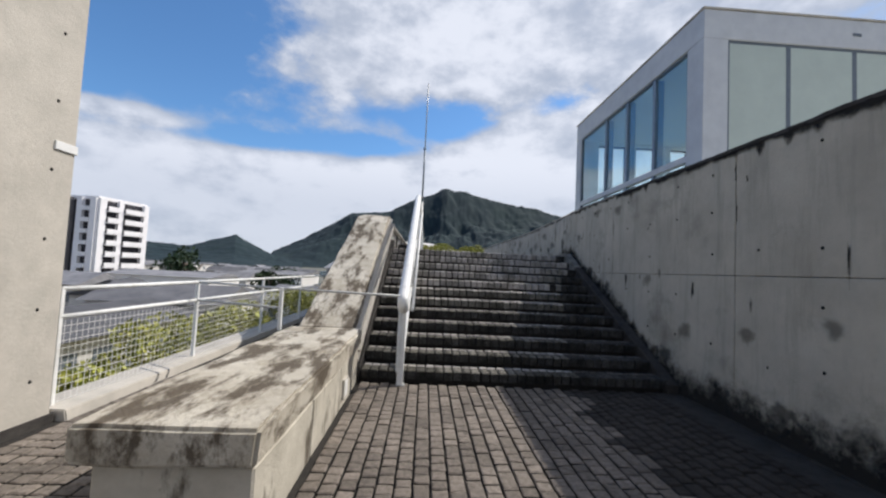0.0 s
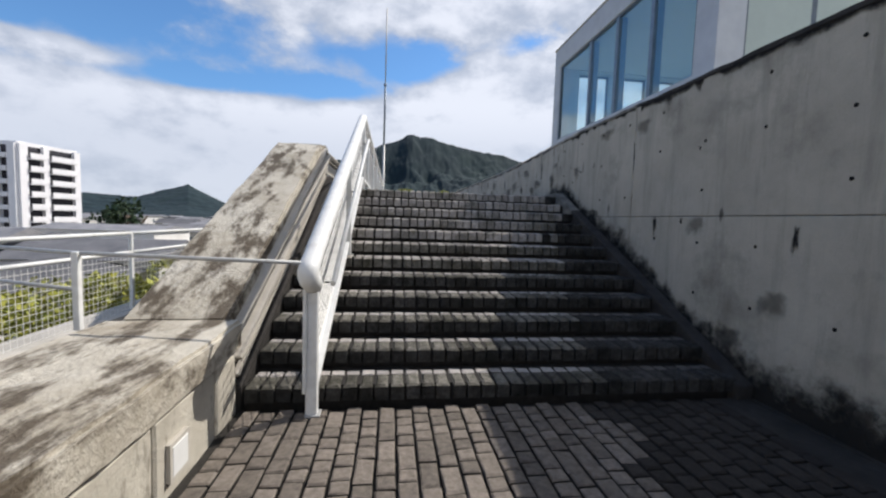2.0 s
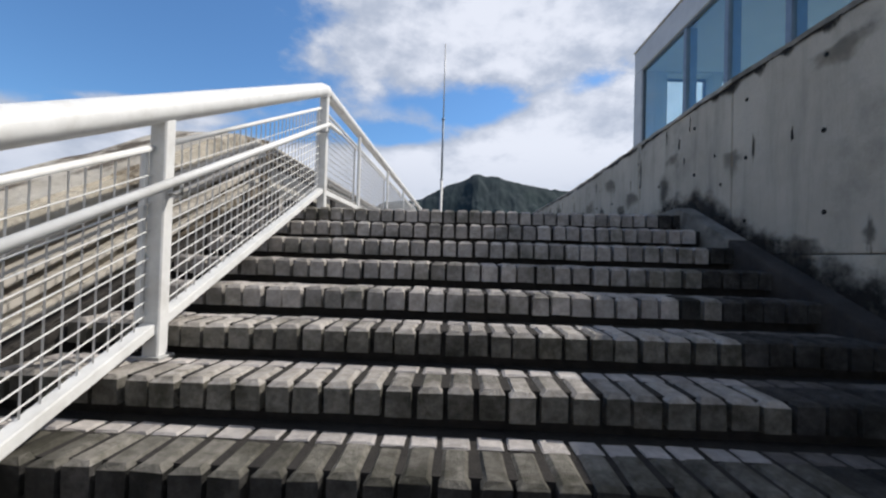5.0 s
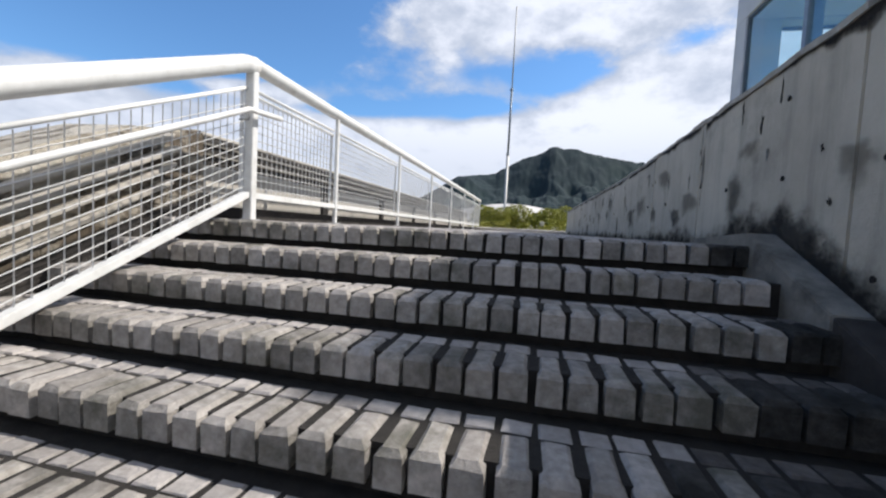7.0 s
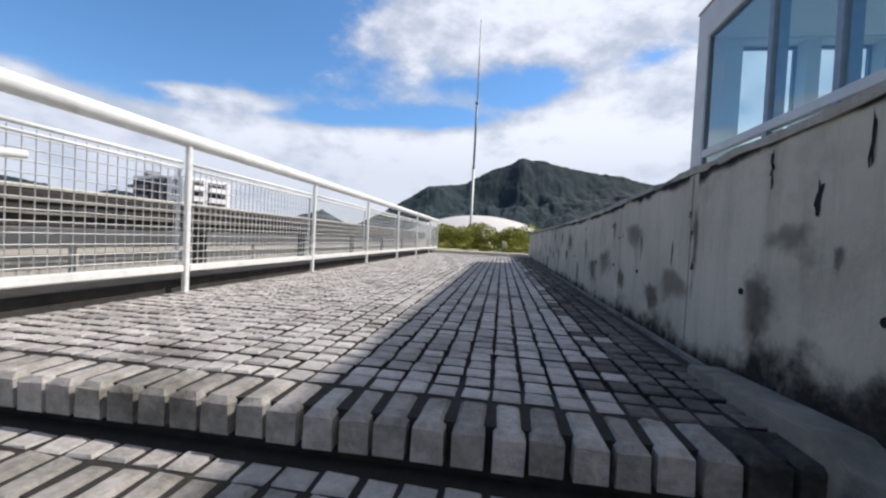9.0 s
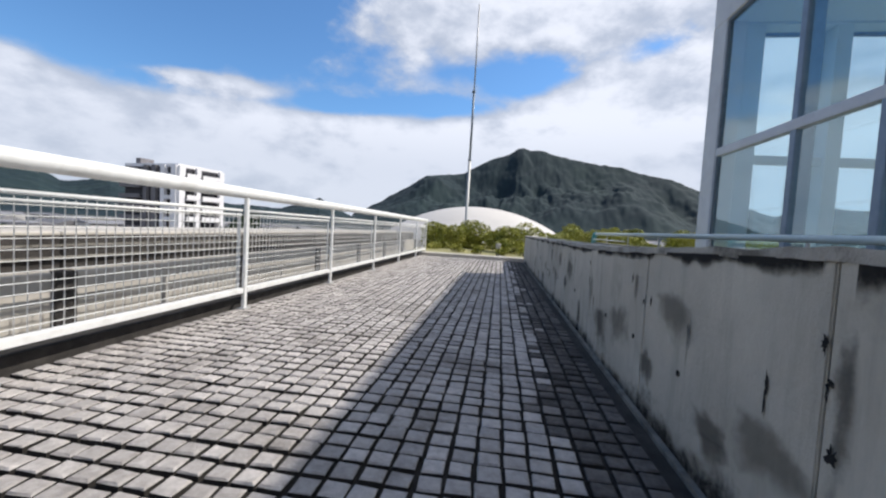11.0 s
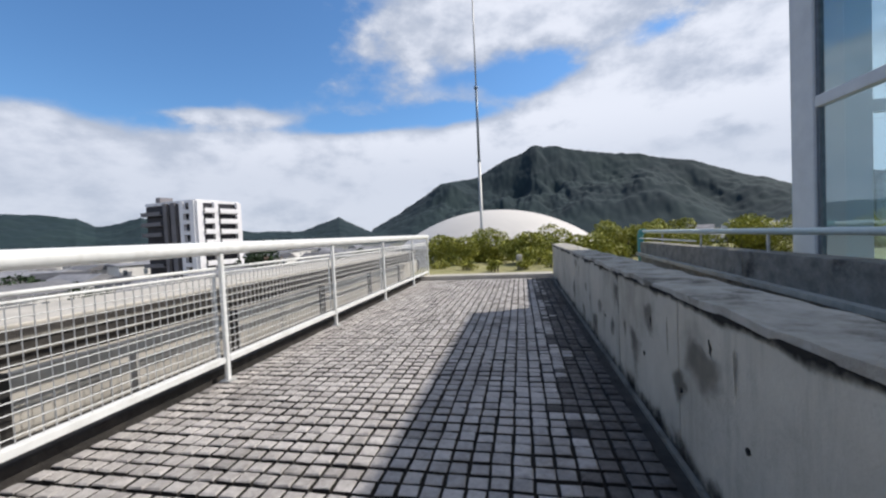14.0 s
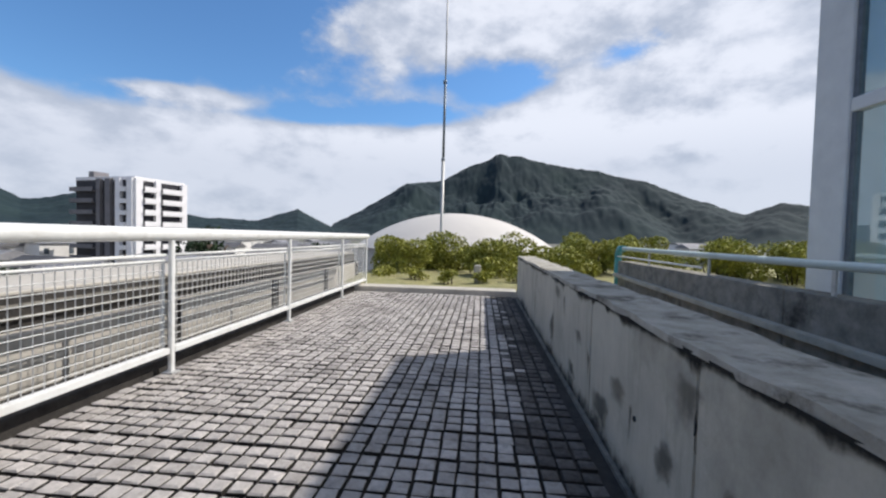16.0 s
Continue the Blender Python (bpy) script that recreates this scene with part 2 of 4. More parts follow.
# Paler colour for the lit tops of the same stones.
tread_brick_mat = material("pale_tread_stone_single", (0.47, 0.435, 0.395), (0.27, 0.245, 0.215), 26.0, 0.86, bump=0.7, bump_scale=70,
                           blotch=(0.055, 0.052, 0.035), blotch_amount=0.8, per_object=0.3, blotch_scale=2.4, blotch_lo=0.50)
# Darker paver colour that holds the wall's shade on the lower landing.
shaded_paver_mat = material("shaded_dark_paver", (0.05, 0.042, 0.036), (0.026, 0.022, 0.019), 24.0, 0.8, bump=0.6, bump_scale=80,
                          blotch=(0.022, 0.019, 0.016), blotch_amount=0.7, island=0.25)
brick_joined_mat = material("mossy_step_stone", (0.21, 0.19, 0.165), (0.085, 0.08, 0.062), 26.0, 0.88, bump=0.7, bump_scale=70,
                            blotch=(0.03, 0.028, 0.02), blotch_amount=0.85, island=0.3, blotch_scale=2.4, blotch_lo=0.43)
white_paint = material("chalky_white_paint", (0.80, 0.80, 0.78), (0.70, 0.70, 0.68), 12.0, 0.45, bump=0.08, bump_scale=120,
                       blotch=(0.52, 0.50, 0.46), blotch_amount=0.5, blotch_scale=5.0)
grey_paint = material("galvanised_steel", (0.50, 0.50, 0.49), (0.36, 0.36, 0.355), 15.0, 0.5, metal=0.3, bump=0.1)
wire_mat = material("galvanised_wire", (0.74, 0.73, 0.70), (0.60, 0.59, 0.56), 30.0, 0.5, metal=0.2)
blue_paint = material("turquoise_paint", (0.10, 0.36, 0.40), (0.07, 0.26, 0.30), 14.0, 0.5, bump=0.1)
pale_rail = material("pale_green_rail_paint", (0.52, 0.60, 0.58), (0.44, 0.52, 0.51), 12.0, 0.45, bump=0.1)
render_white = material("white_render", (0.62, 0.64, 0.66), (0.54, 0.56, 0.59), 2.0, 0.75, bump=0.1, blotch=(0.44, 0.46, 0.48), blotch_amount=0.3)
frame_mat = material("dark_aluminium", (0.16, 0.19, 0.22), (0.11, 0.13, 0.155), 8.0, 0.45, metal=0.4)
mullion_mat = material("blue_grey_aluminium", (0.24, 0.30, 0.37), (0.18, 0.23, 0.29), 6.0, 0.45, metal=0.3)
blind_mat = material("pale_blind", (0.53, 0.60, 0.55), (0.48, 0.545, 0.505), 1.5, 0.8)
room_mat = material("interior_blue_grey_plaster", (0.55, 0.64, 0.70), (0.48, 0.57, 0.63), 2.0, 0.8)
glass = glass_material("window_glass")
dome_mat = material("white_dome_membrane", (0.60, 0.565, 0.52), (0.53, 0.50, 0.465), 0.08, 0.6, blotch=(0.48, 0.455, 0.43), blotch_amount=0.5, blotch_scale=0.1)
leaf_mat = material("shrub_leaf", (0.42, 0.40, 0.07), (0.19, 0.22, 0.035), 3.0, 0.6, island=0.4, blotch=(0.22, 0.20, 0.04), blotch_amount=0.5)
dark_leaf_mat = material("tree_leaf", (0.030, 0.055, 0.020), (0.018, 0.034, 0.013), 1.0, 0.7, island=0.35)
bark_mat = material("bark", (0.12, 0.09, 0.065), (0.07, 0.052, 0.04), 12.0, 0.9, bump=0.5)
grass_mat = material("dry_grass", (0.34, 0.31, 0.15), (0.21, 0.21, 0.085), 5.0, 0.9, bump=0.8, bump_scale=90, blotch=(0.27, 0.23, 0.13), blotch_amount=0.6)
# Forest green shifted to blue, so distance haze sits in the colour.
forest_mat = material("hazy_mountain_forest", (0.0135, 0.029, 0.034), (0.009, 0.020, 0.026), 0.02, 0.95, bump=0.0,
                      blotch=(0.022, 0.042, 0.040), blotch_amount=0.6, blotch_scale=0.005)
ground_mat = material("town_ground", (0.20, 0.19, 0.175), (0.11, 0.115, 0.085), 0.08, 0.95, blotch=(0.07, 0.09, 0.045), blotch_amount=0.8, blotch_scale=0.03)
asphalt_mat = material("asphalt", (0.09, 0.09, 0.092), (0.06, 0.06, 0.062), 0.6, 0.9, blotch=(0.13, 0.13, 0.13), blotch_amount=0.5, blotch_scale=0.1)
tower_white = material("tower_white_render", (0.84, 0.82, 0.83), (0.74, 0.73, 0.74), 0.3, 0.7)
tower_dark = material("tower_dark_cladding", (0.045, 0.043, 0.052), (0.025, 0.024, 0.03), 0.3, 0.6)
tower_grey = material("tower_grey_cladding", (0.20, 0.19, 0.20), (0.15, 0.145, 0.15), 0.4, 0.7)
house_wall = material("house_render", (0.72, 0.70, 0.67), (0.60, 0.58, 0.55), 0.3, 0.8, per_object=0.35)
roof_mat = material("grey_roof_tile", (0.24, 0.235, 0.24), (0.13, 0.13, 0.14), 0.5, 0.7, per_object=0.6)
river_mat = material("river_water", (0.16, 0.20, 0.22), (0.12, 0.15, 0.17), 0.05, 0.12)
mossy_sett_mat = material("black_mossy_sett", (0.17, 0.155, 0.145), (0.085, 0.077, 0.07), 24.0, 0.85, bump=0.6, bump_scale=80,
                          blotch=(0.025, 0.022, 0.02), blotch_amount=0.8, island=0.35)
plate_mat = material("white_enamel_plate", (0.75, 0.75, 0.73), (0.68, 0.68, 0.66), 10, 0.5)
void_mat = material("hollow_shadowed_cement", (0.018, 0.017, 0.016), (0.01, 0.01, 0.01), 30, 0.95)

# ---- mesh helpers ----


def add_box(bm, a, b, bevel=0.0, turn=None):
    res = bmesh.ops.create_cube(bm, size=1.0)
    vs = res["verts"]
    for v in vs:
        v.co = Vector([(a[i] + b[i]) / 2 + v.co[i] * (b[i] - a[i]) for i in range(3)])
    if turn is not None:
        bmesh.ops.transform(bm, matrix=turn, verts=vs)
    if bevel:
        es = {e for v in vs for e in v.link_edges}
        bmesh.ops.bevel(bm, geom=list(es), offset=bevel, segments=1, affect="EDGES")
    return bm


def boxes(*items, bevel=0.0):
    bm = bmesh.new()
    for a, b in items:
        add_box(bm, a, b, bevel)
    return bm


def tube(points, radius, sides=14, caps=True):
    """A pipe along the points, mitred at the corners."""
    bm = bmesh.new()
    pts = [Vector(p) for p in points]
    rings = []
    in_plane = all(abs(p.x - pts[0].x) < 1e-6 for p in pts)
    for i, p in enumerate(pts):
        d0 = (p - pts[i - 1]).normalized() if i else (pts[1] - p).normalized()
        d1 = (pts[i + 1] - p).normalized() if i < len(pts) - 1 else d0
        d = (d0 + d1).normalized()
        up = Vector((1, 0, 0)) if in_plane or abs(d.z) > 0.9 else Vector((0, 0, 1))
        u = d.cross(up).normalized()
        w = u.cross(d).normalized()
        k = 1 / max(0.5, math.sqrt((1 + d0.dot(d1)) / 2))
        rings.append([bm.verts.new(p + (u * math.cos(a) + w * math.sin(a)) * radius) for a in (2 * math.pi * j / sides for j in range(sides))])
    for r0, r1 in zip(rings, rings[1:]):
        for j in range(sides):
            f = bm.faces.new((r0[j], r0[(j + 1) % sides], r1[(j + 1) % sides], r1[j]))
            f.smooth = True
    if caps:
        bm.faces.new(rings[0])
        bm.faces.new(list(reversed(rings[-1])))
    bmesh.ops.recalc_face_normals(bm, faces=bm.faces)
    return bm


def prism(profile, axis, lo, hi, bevel=0.0):
    """A profile of (a, z) swept along x or y."""
    bm = bmesh.new()
    ends = []
    for t in (lo, hi):
        ends.append([bm.verts.new((t, a, z) if axis == "x" else (a, t, z)) for a, z in profile])
    n = len(profile)
    bm.faces.new(ends[0])
    bm.faces.new(list(reversed(ends[1])))
    for i in range(n):
        bm.faces.new((ends[0][i], ends[0][(i + 1) % n], ends[1][(i + 1) % n], ends[1][i]))
    bmesh.ops.recalc_face_normals(bm, faces=bm.faces)
    if bevel:
        bmesh.ops.bevel(bm, geom=list(bm.edges), offset=bevel, segments=2, affect="EDGES")
    return bm


def mesh_of(bm, name, ma):
    me = bpy.data.meshes.new(name)
    bm.to_mesh(me)
    bm.free()
    me.materials.append(ma)
    return me


def part(name, bm, ma, parent=None, label=""):
    ob = new(name, mesh_of(bm, name, ma))
    if parent is not None:
        ob.parent = parent
    return tagged(ob, label)


def thing(name, label, category, at=(0, 0, 0), group="", kind=""):
    ob = new(name)
    ob.location = at
    return tagged(ob, label, category, group, kind)


def setting(name, bm, ma, label):
    return tagged(part(name, bm, ma), label, name.split("_")[0], kind="structure")


def raw(name, verts, faces, ma, parent=None, smooth=False):
    me = bpy.data.meshes.new(name)
    me.from_pydata([tuple(v) for v in verts], [], [tuple(f) for f in faces])
    me.materials.append(ma)
    if smooth:
        me.shade_smooth()
    ob = new(name, me)
    if parent is not None:
        ob.parent = parent
    return ob


def roughen(bm, amount, scale, cuts=0, long_edge=0.25):
    """Cut long edges and push the skin about by noise, so that worn concrete is not a clean block."""
    for _ in range(cuts):
        es = [e for e in bm.edges if e.calc_length() > long_edge]
        if es:
            bmesh.ops.subdivide_edges(bm, edges=es, cuts=1, use_grid_fill=True)
    bmesh.ops.triangulate(bm, faces=[f for f in bm.faces if len(f.verts) > 4])
    for v in bm.verts:
        v.co += noise.noise_vector(v.co * scale) * amount + noise.noise_vector(v.co * scale * 4) * amount * 0.4
    return bm


# ---- plan ----
RISE, TREAD, STEPS = 0.149, 0.338, 12
DECK = RISE * STEPS                    # upper walk
Y_TOP = TREAD * (STEPS - 1)            # nosing of the last step
WALL_X, STAIR_L, STAIR_R = 2.2, -1.68, 2.09
RAIL_X = -1.2
Y_END = 17.0                           # far edge of the sett paving

# ---- ground, pavement, decks ----
setting("ground", boxes(((-4000, -1500, -9.2), (4000, 4500, -9.0))), ground_mat, "low-lying town ground stretching to the hills")
setting("pavement_base", boxes(((-4.25, -9, -9), (2.2, 0.0, -0.03)), ((-4.25, 0.0, -9), (-1.68, 18, -0.03))), mortar, "dark bedding under the lower stone paving")
setting("deck_base", boxes(((-1.62, Y_TOP + 0.2, -9), (2.2, Y_END + 0.4, DECK - 0.030))), mortar, "dark bedding under the upper sett paving")
setting("terrace", boxes(((2.55, -9, -9), (30, 30, 1.55))), concrete, "concrete terrace behind the long wall")
lawn_bm = bmesh.new()
bmesh.ops.create_grid(lawn_bm, x_segments=60, y_segments=50, size=1)
for v in lawn_bm.verts:
    v.co = Vector((-2.2 + (v.co.x + 1) * 14, 24 + v.co.y * 6.6, 1.86))
    v.co.z += 0.12 * noise.noise(v.co * 0.5) + 0.05 * noise.noise(v.co * 2.3)
setting("ground_grass", lawn_bm, grass_mat, "dry yellowish grass bed at the end of the walk")
setting("ground_lawn", boxes(((5.0, 5.0, 1.5), (6.3, 18.0, 2.02)), ((6.3, 15.9, 1.5), (16, 18.0, 2.02))), grass_mat, "strip of pale grass beside the glass pavilion")
setting("kerb_end", prism([(Y_END, DECK - 0.1), (Y_END, DECK + 0.10), (Y_END + 0.35, DECK + 0.12), (Y_END + 0.45, DECK - 0.1)], "x", -1.7, 2.2, 0.012),
        concrete_pale, "pale concrete kerb closing the walk")
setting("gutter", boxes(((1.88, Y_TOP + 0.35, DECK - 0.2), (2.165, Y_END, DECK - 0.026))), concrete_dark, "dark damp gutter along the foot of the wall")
setting("gutter_lower", boxes(((1.80, -9, -0.2), (2.165, -0.01, -0.012))), concrete_dark, "dark gutter beside the lower paving")
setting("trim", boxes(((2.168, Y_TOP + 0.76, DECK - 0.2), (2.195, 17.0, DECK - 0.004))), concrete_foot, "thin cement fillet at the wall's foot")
setting("trim_lower", boxes(((2.168, -9, -0.2), (2.195, -0.06, -0.002))), concrete_dark, "black fillet beside the lower paving")

# ---- the long wall on the stair's side ----
wall_r = tagged(new("wall_right"), "long board-marked concrete wall with tie holes and dark run-off stains", "wall", kind="structure")
joints = (-9.0, -6.26, -3.58, -0.90, 1.78, 3.30, 4.86, 6.10, 7.47, 8.76, 10.05, 11.4, 12.8, 14.2, 15.6, 17.0)


def wall_top(y):
    return float(np.interp(y, (3.3, 7.47), (2.755, 2.615)))


for y0, y1 in zip(joints, joints[1:]):
    z0 = -0.3
    if y1 < 5:
        part("panel", boxes(((WALL_X, y0 + 0.004, -0.3), (WALL_X + 0.33, y1 - 0.004, 1.447)), bevel=0.006), concrete, wall_r)
        z0 = 1.453
    part("panel", prism([(y0 + 0.004, z0), (y0 + 0.004, wall_top(y0)), (y1 - 0.004, wall_top(y1)), (y1 - 0.004, z0)], "x", WALL_X, WALL_X + 0.33, 0.005), concrete, wall_r)
    bm = prism([(y0, wall_top(y0) - 0.004), (y0, wall_top(y0) + 0.03), (y1, wall_top(y1) + 0.03), (y1, wall_top(y1) - 0.004)], "x", WALL_X - 0.007, WALL_X + 0.345)
    part("capping", roughen(bm, 0.014, 4.0, 5, 0.12), concrete_dark if y1 < 2 else concrete_foot if y1 < 4 else concrete_cap, wall_r, "stained rough cement capping")
part("wall_core", prism([(-9, -9), (-9, 2.72), (3.3, 2.72), (7.47, 2.59), (17, 2.59), (17, -9)], "x", WALL_X + 0.012, WALL_X + 0.322), mortar, wall_r)


def faded(name, verts, fades, faces, ma, parent):
    """A thin stain on a wall; fades holds v for each vertex."""
    ob = raw(name, verts, faces, ma, parent)
    layer = ob.data.uv_layers.new(name="fade")
    for loop in ob.data.loops:
        layer.data[loop.index].uv = (0.5, fades[loop.vertex_index])
    ob.visible_shadow = False
    return ob


def grime_skirt(path, seed):
    """Black growth on the wall's foot that thins out upwards. path: y, foot height."""
    vs, fd, fs = [], [], []
    n = 260
    ys_, zs_ = [p[0] for p in path], [p[1] for p in path]
    for i in range(n + 1):
        y = ys_[0] + (ys_[-1] - ys_[0]) * i / n
        z = float(np.interp(y, ys_, zs_))
        hgt = 0.26 + 0.20 * noise.noise(Vector((y * 0.8, seed, 0))) + 0.10 * noise.noise(Vector((y * 2.6, seed, 1)))
        hgt *= 0.62 if y > Y_TOP + 0.6 else 1.5 if y < 0.5 else 1.15
        vs += [(WALL_X - 0.004, y, z - 0.1), (WALL_X - 0.004, y, z + max(0.06, hgt))]
        fd += [1.0, 0.0]
    for i in range(n):
        fs.append((2 * i, 2 * i + 2, 2 * i + 3, 2 * i + 1))
    faded("black_growth", vs, fd, fs, black_stain, wall_r)


def drip_band(y0, y1, seed, deep):
    """Black run-off under the capping, its lower edge broken into drips."""
    vs, fd, fs = [], [], []
    n = int((y1 - y0) * 40)
    for i in range(n + 1):
        y = y0 + (y1 - y0) * i / n
        z = wall_top(y)
        d = deep * (1.0 + 1.3 * noise.noise(Vector((y * 2.1, seed, 0)))) + deep * 3.0 * max(0, noise.noise(Vector((y * 7, seed, 3))) - 0.1)
        vs += [(WALL_X - 0.004, y, z - max(0.015, d)), (WALL_X - 0.004, y, z + 0.004)]
        fd += [0.0, 1.0]
    for i in range(n):
        fs.append((2 * i, 2 * i + 2, 2 * i + 3, 2 * i + 1))
    faded("run_off_stain", vs, fd, fs, black_stain, wall_r)


def wall_stain(y, z, ry, rz, ma, k):
    """A soft-edged patch of growth, longer downwards than up."""
    vs, fd, fs = [(WALL_X - 0.0045 - 0.00005 * k, y, z)], [1.0], []
    for j in range(20):
        a_ = 2 * math.pi * j / 20
        f = 0.8 + 0.5 * noise.noise(Vector((math.cos(a_) * 1.5, math.sin(a_) * 1.5, k * 3.7)))
        up = 0.6 if math.sin(a_) > 0 else 1.3
        vs.append((vs[0][0], y + math.cos(a_) * ry * f, z + math.sin(a_) * rz * f * up))
        fd.append(0.0)
        fs.append((0, j + 1, (j + 1) % 20 + 1))
    faded("stain", vs, fd, fs, ma, wall_r)


drip_band(-8.9, 1.7, 4.0, 0.09)
drip_band(1.8, 4.8, 5.5, 0.05)
drip_band(4.9, 16.9, 7.0, 0.05)
grime_skirt(((-8.9, 0), (0.0, 0.08), (Y_TOP, DECK + 0.08), (5.2, DECK), (16.9, DECK)), 2.0)
stain_rng = np.random.default_rng(17)
for k in range(64):
    y = -5.0 + 18.0 * (k + stain_rng.uniform(0, 1)) / 64
    foot = 0.0 if y < 0 else min(DECK, y / TREAD * RISE)
    top_z = wall_top(y)
    low_one = k % 3 == 0
    z = foot + stain_rng.uniform(0.15, 0.4) if low_one else stain_rng.uniform(foot + 0.35, top_z - 0.08)
    ry, rz = (stain_rng.uniform(0.12, 0.35), stain_rng.uniform(0.12, 0.3)) if low_one else (stain_rng.uniform(0.018, 0.07), stain_rng.uniform(0.10, 0.34)) if k % 3 == 1 else (stain_rng.uniform(0.15, 0.4), stain_rng.uniform(0.12, 0.3))
    if z + rz * 0.8 > top_z:
        z = top_z - rz * 0.8
    wall_stain(y, z, ry, rz, black_stain if k % 6 == 4 and y < 4.5 else grey_stain if k % 3 < 2 else faint_stain, k)


def hole_mesh():
    bm = bmesh.new()
    bmesh.ops.create_cone(bm, cap_ends=True, segments=10, radius1=0.015, radius2=0.011, depth=0.008, matrix=pose(0, 0, 0, 0, 90, 0))
    return mesh_of(bm, "tie_hole", void_mat)


hole = hole_mesh()
for i in range(-8, 20):
    y = -1.2 + 0.62 * i
    for z in (0.70, 1.19, 1.68, 2.14, 2.56):
        under = max(0, y / TREAD) * RISE if y < Y_TOP else DECK
        if z < under + 0.2 or (z > 2.5 and y > 4.8) or noise.random() < 0.4:
            continue
        ob = new("tie_hole", hole)
        ob.parent = wall_r
        ob.location = (WALL_X - 0.001, y + noise.random() * 0.02, z + noise.random() * 0.02)


def blotch_bm(y, z, ry, rz, seed):
    """A broken-out patch: a shallow dark hollow with an uneven rim."""
    bm = bmesh.new()
    mid = bm.verts.new((WALL_X - 0.004, y, z))
    rim = []
    for k in range(18):
        a = 2 * math.pi * k / 18
        f = 0.62 + 0.75 * noise.noise(Vector((math.cos(a) * 2.6, math.sin(a) * 2.6, seed)))
        rim.append(bm.verts.new((WALL_X - 0.003, y + math.cos(a) * min(ry, 0.022) * f + 0.008 * noise.noise(Vector((seed, math.sin(a) * 3, 0))), z + math.sin(a) * rz * f)))
    for k in range(18):
        bm.faces.new((mid, rim[k], rim[(k + 1) % 18]))
    return bm


for k, (y, z, ry, rz) in enumerate(((4.87, 2.49, 0.016, 0.032), (4.845, 2.40, 0.018, 0.018), (4.85, 2.37, 0.008, 0.04), (4.82, 2.23, 0.024, 0.034), (6.12, 2.38, 0.03, 0.018),
                                    (7.49, 2.50, 0.03, 0.034), (7.48, 2.34, 0.012, 0.09), (6.33, 2.49, 0.02, 0.05), (6.02, 2.40, 0.012, 0.03), (1.78, 2.2, 0.016, 0.28),
                                    (1.77, 1.6, 0.01, 0.2), (-0.9, 2.5, 0.012, 0.16), (-0.92, 2.1, 0.009, 0.2), (5.07, 2.30, 0.012, 0.10), (2.75, 2.2, 0.016, 0.06),
                                    (3.5, 2.25, 0.015, 0.03), (3.42, 2.0, 0.018, 0.03), (10.05, 2.35, 0.015, 0.1), (8.4, 2.45, 0.02, 0.05), (9.2, 2.4, 0.018, 0.06),
                                    (-1.05, 2.42, 0.035, 0.04), (0.9, 1.4, 0.03, 0.05), (0.72, 2.1, 0.02, 0.04), (-1.3, 0.62, 0.16, 0.02), (4.02, 2.5, 0.02, 0.09), (4.25, 2.62, 0.012, 0.1), (3.85, 2.62, 0.012, 0.12))):
    part("spalled_patch", blotch_bm(y, z, ry, rz, k * 1.7), void_mat, wall_r)

# skirting that climbs beside the steps
setting("trim_stair", prism([(-0.05, -0.1), (-0.05, 0.10), (3.1, 1.5506), (3.1, 1.05), (0.6, -0.1)], "x", 2.05, 2.192, 0.006),
        concrete_dark, "sloping black skirting beside the lower steps")
setting("trim_stair_upper", prism([(3.104, 1.05), (3.104, 1.552), (Y_TOP + 0.05, DECK + 0.07), (Y_TOP + 0.75, DECK + 0.03), (Y_TOP + 0.75, DECK - 0.3)], "x", 2.05, 2.192, 0.006),
        concrete_foot, "sloping grey concrete skirting beside the upper steps")
# ---- left parapet: low bench-like block, sloping flank, level run ----
par = tagged(new("parapet_left"), "thick weathered concrete parapet rising with the stair, lichen and peeling skin", "parapet", kind="structure")
PX0, PX1 = -2.50, -1.70
bm = prism([(-2.95, 0.40), (-2.95, 0.585), (0.05, 0.605), (0.05, 0.40)], "x", PX0 - 0.05, PX1 + 0.01, 0.02)
part("cap_block", roughen(bm, 0.016, 2.2, 5, 0.16), concrete_worn, par, "worn thick concrete cap with a wavy broken edge")
for y0, y1 in ((-2.88, -1.9), (-1.88, -0.95), (-0.93, -0.32), (-0.29, 0.0)):
    bm = boxes(((PX0 + 0.03, y0, -0.1), (PX1 - 0.02, y1, 0.385)), bevel=0.012)
    part("plinth_block", roughen(bm, 0.006, 4.0, 3, 0.2), concrete_plinth, par)
part("plinth_joint", boxes(((PX0 + 0.1, -2.8, -0.1), (PX1 - 0.04, 0.2, 0.41))), mortar, par)
bm = prism([(0.03, -0.2), (0.03, 0.42), (0.03, 0.60), (3.62, 2.42), (4.25, 2.52), (4.25, -0.2)], "x", PX0 + 0.05, PX1 - 0.10, 0.02)
part("sloping_flank", roughen(bm, 0.018, 2.0, 5, 0.2), concrete_worn, par, "sloping worn flank blotched with lichen")
for drop, out in ((0.12, 0.07), (0.22, 0.11), (0.34, 0.09), (0.47, 0.06)):
    bm = prism([(0.0, 0.58 - drop), (3.9, 2.54 - drop), (3.9, 2.50 - drop), (0.05, 0.54 - drop)], "x", PX1 - 0.12, PX1 - 0.10 + out, 0.008)
    part("ledge", roughen(bm, 0.005, 5.0, 3, 0.3), concrete_pale, par, "thin pale ledge running up the flank")
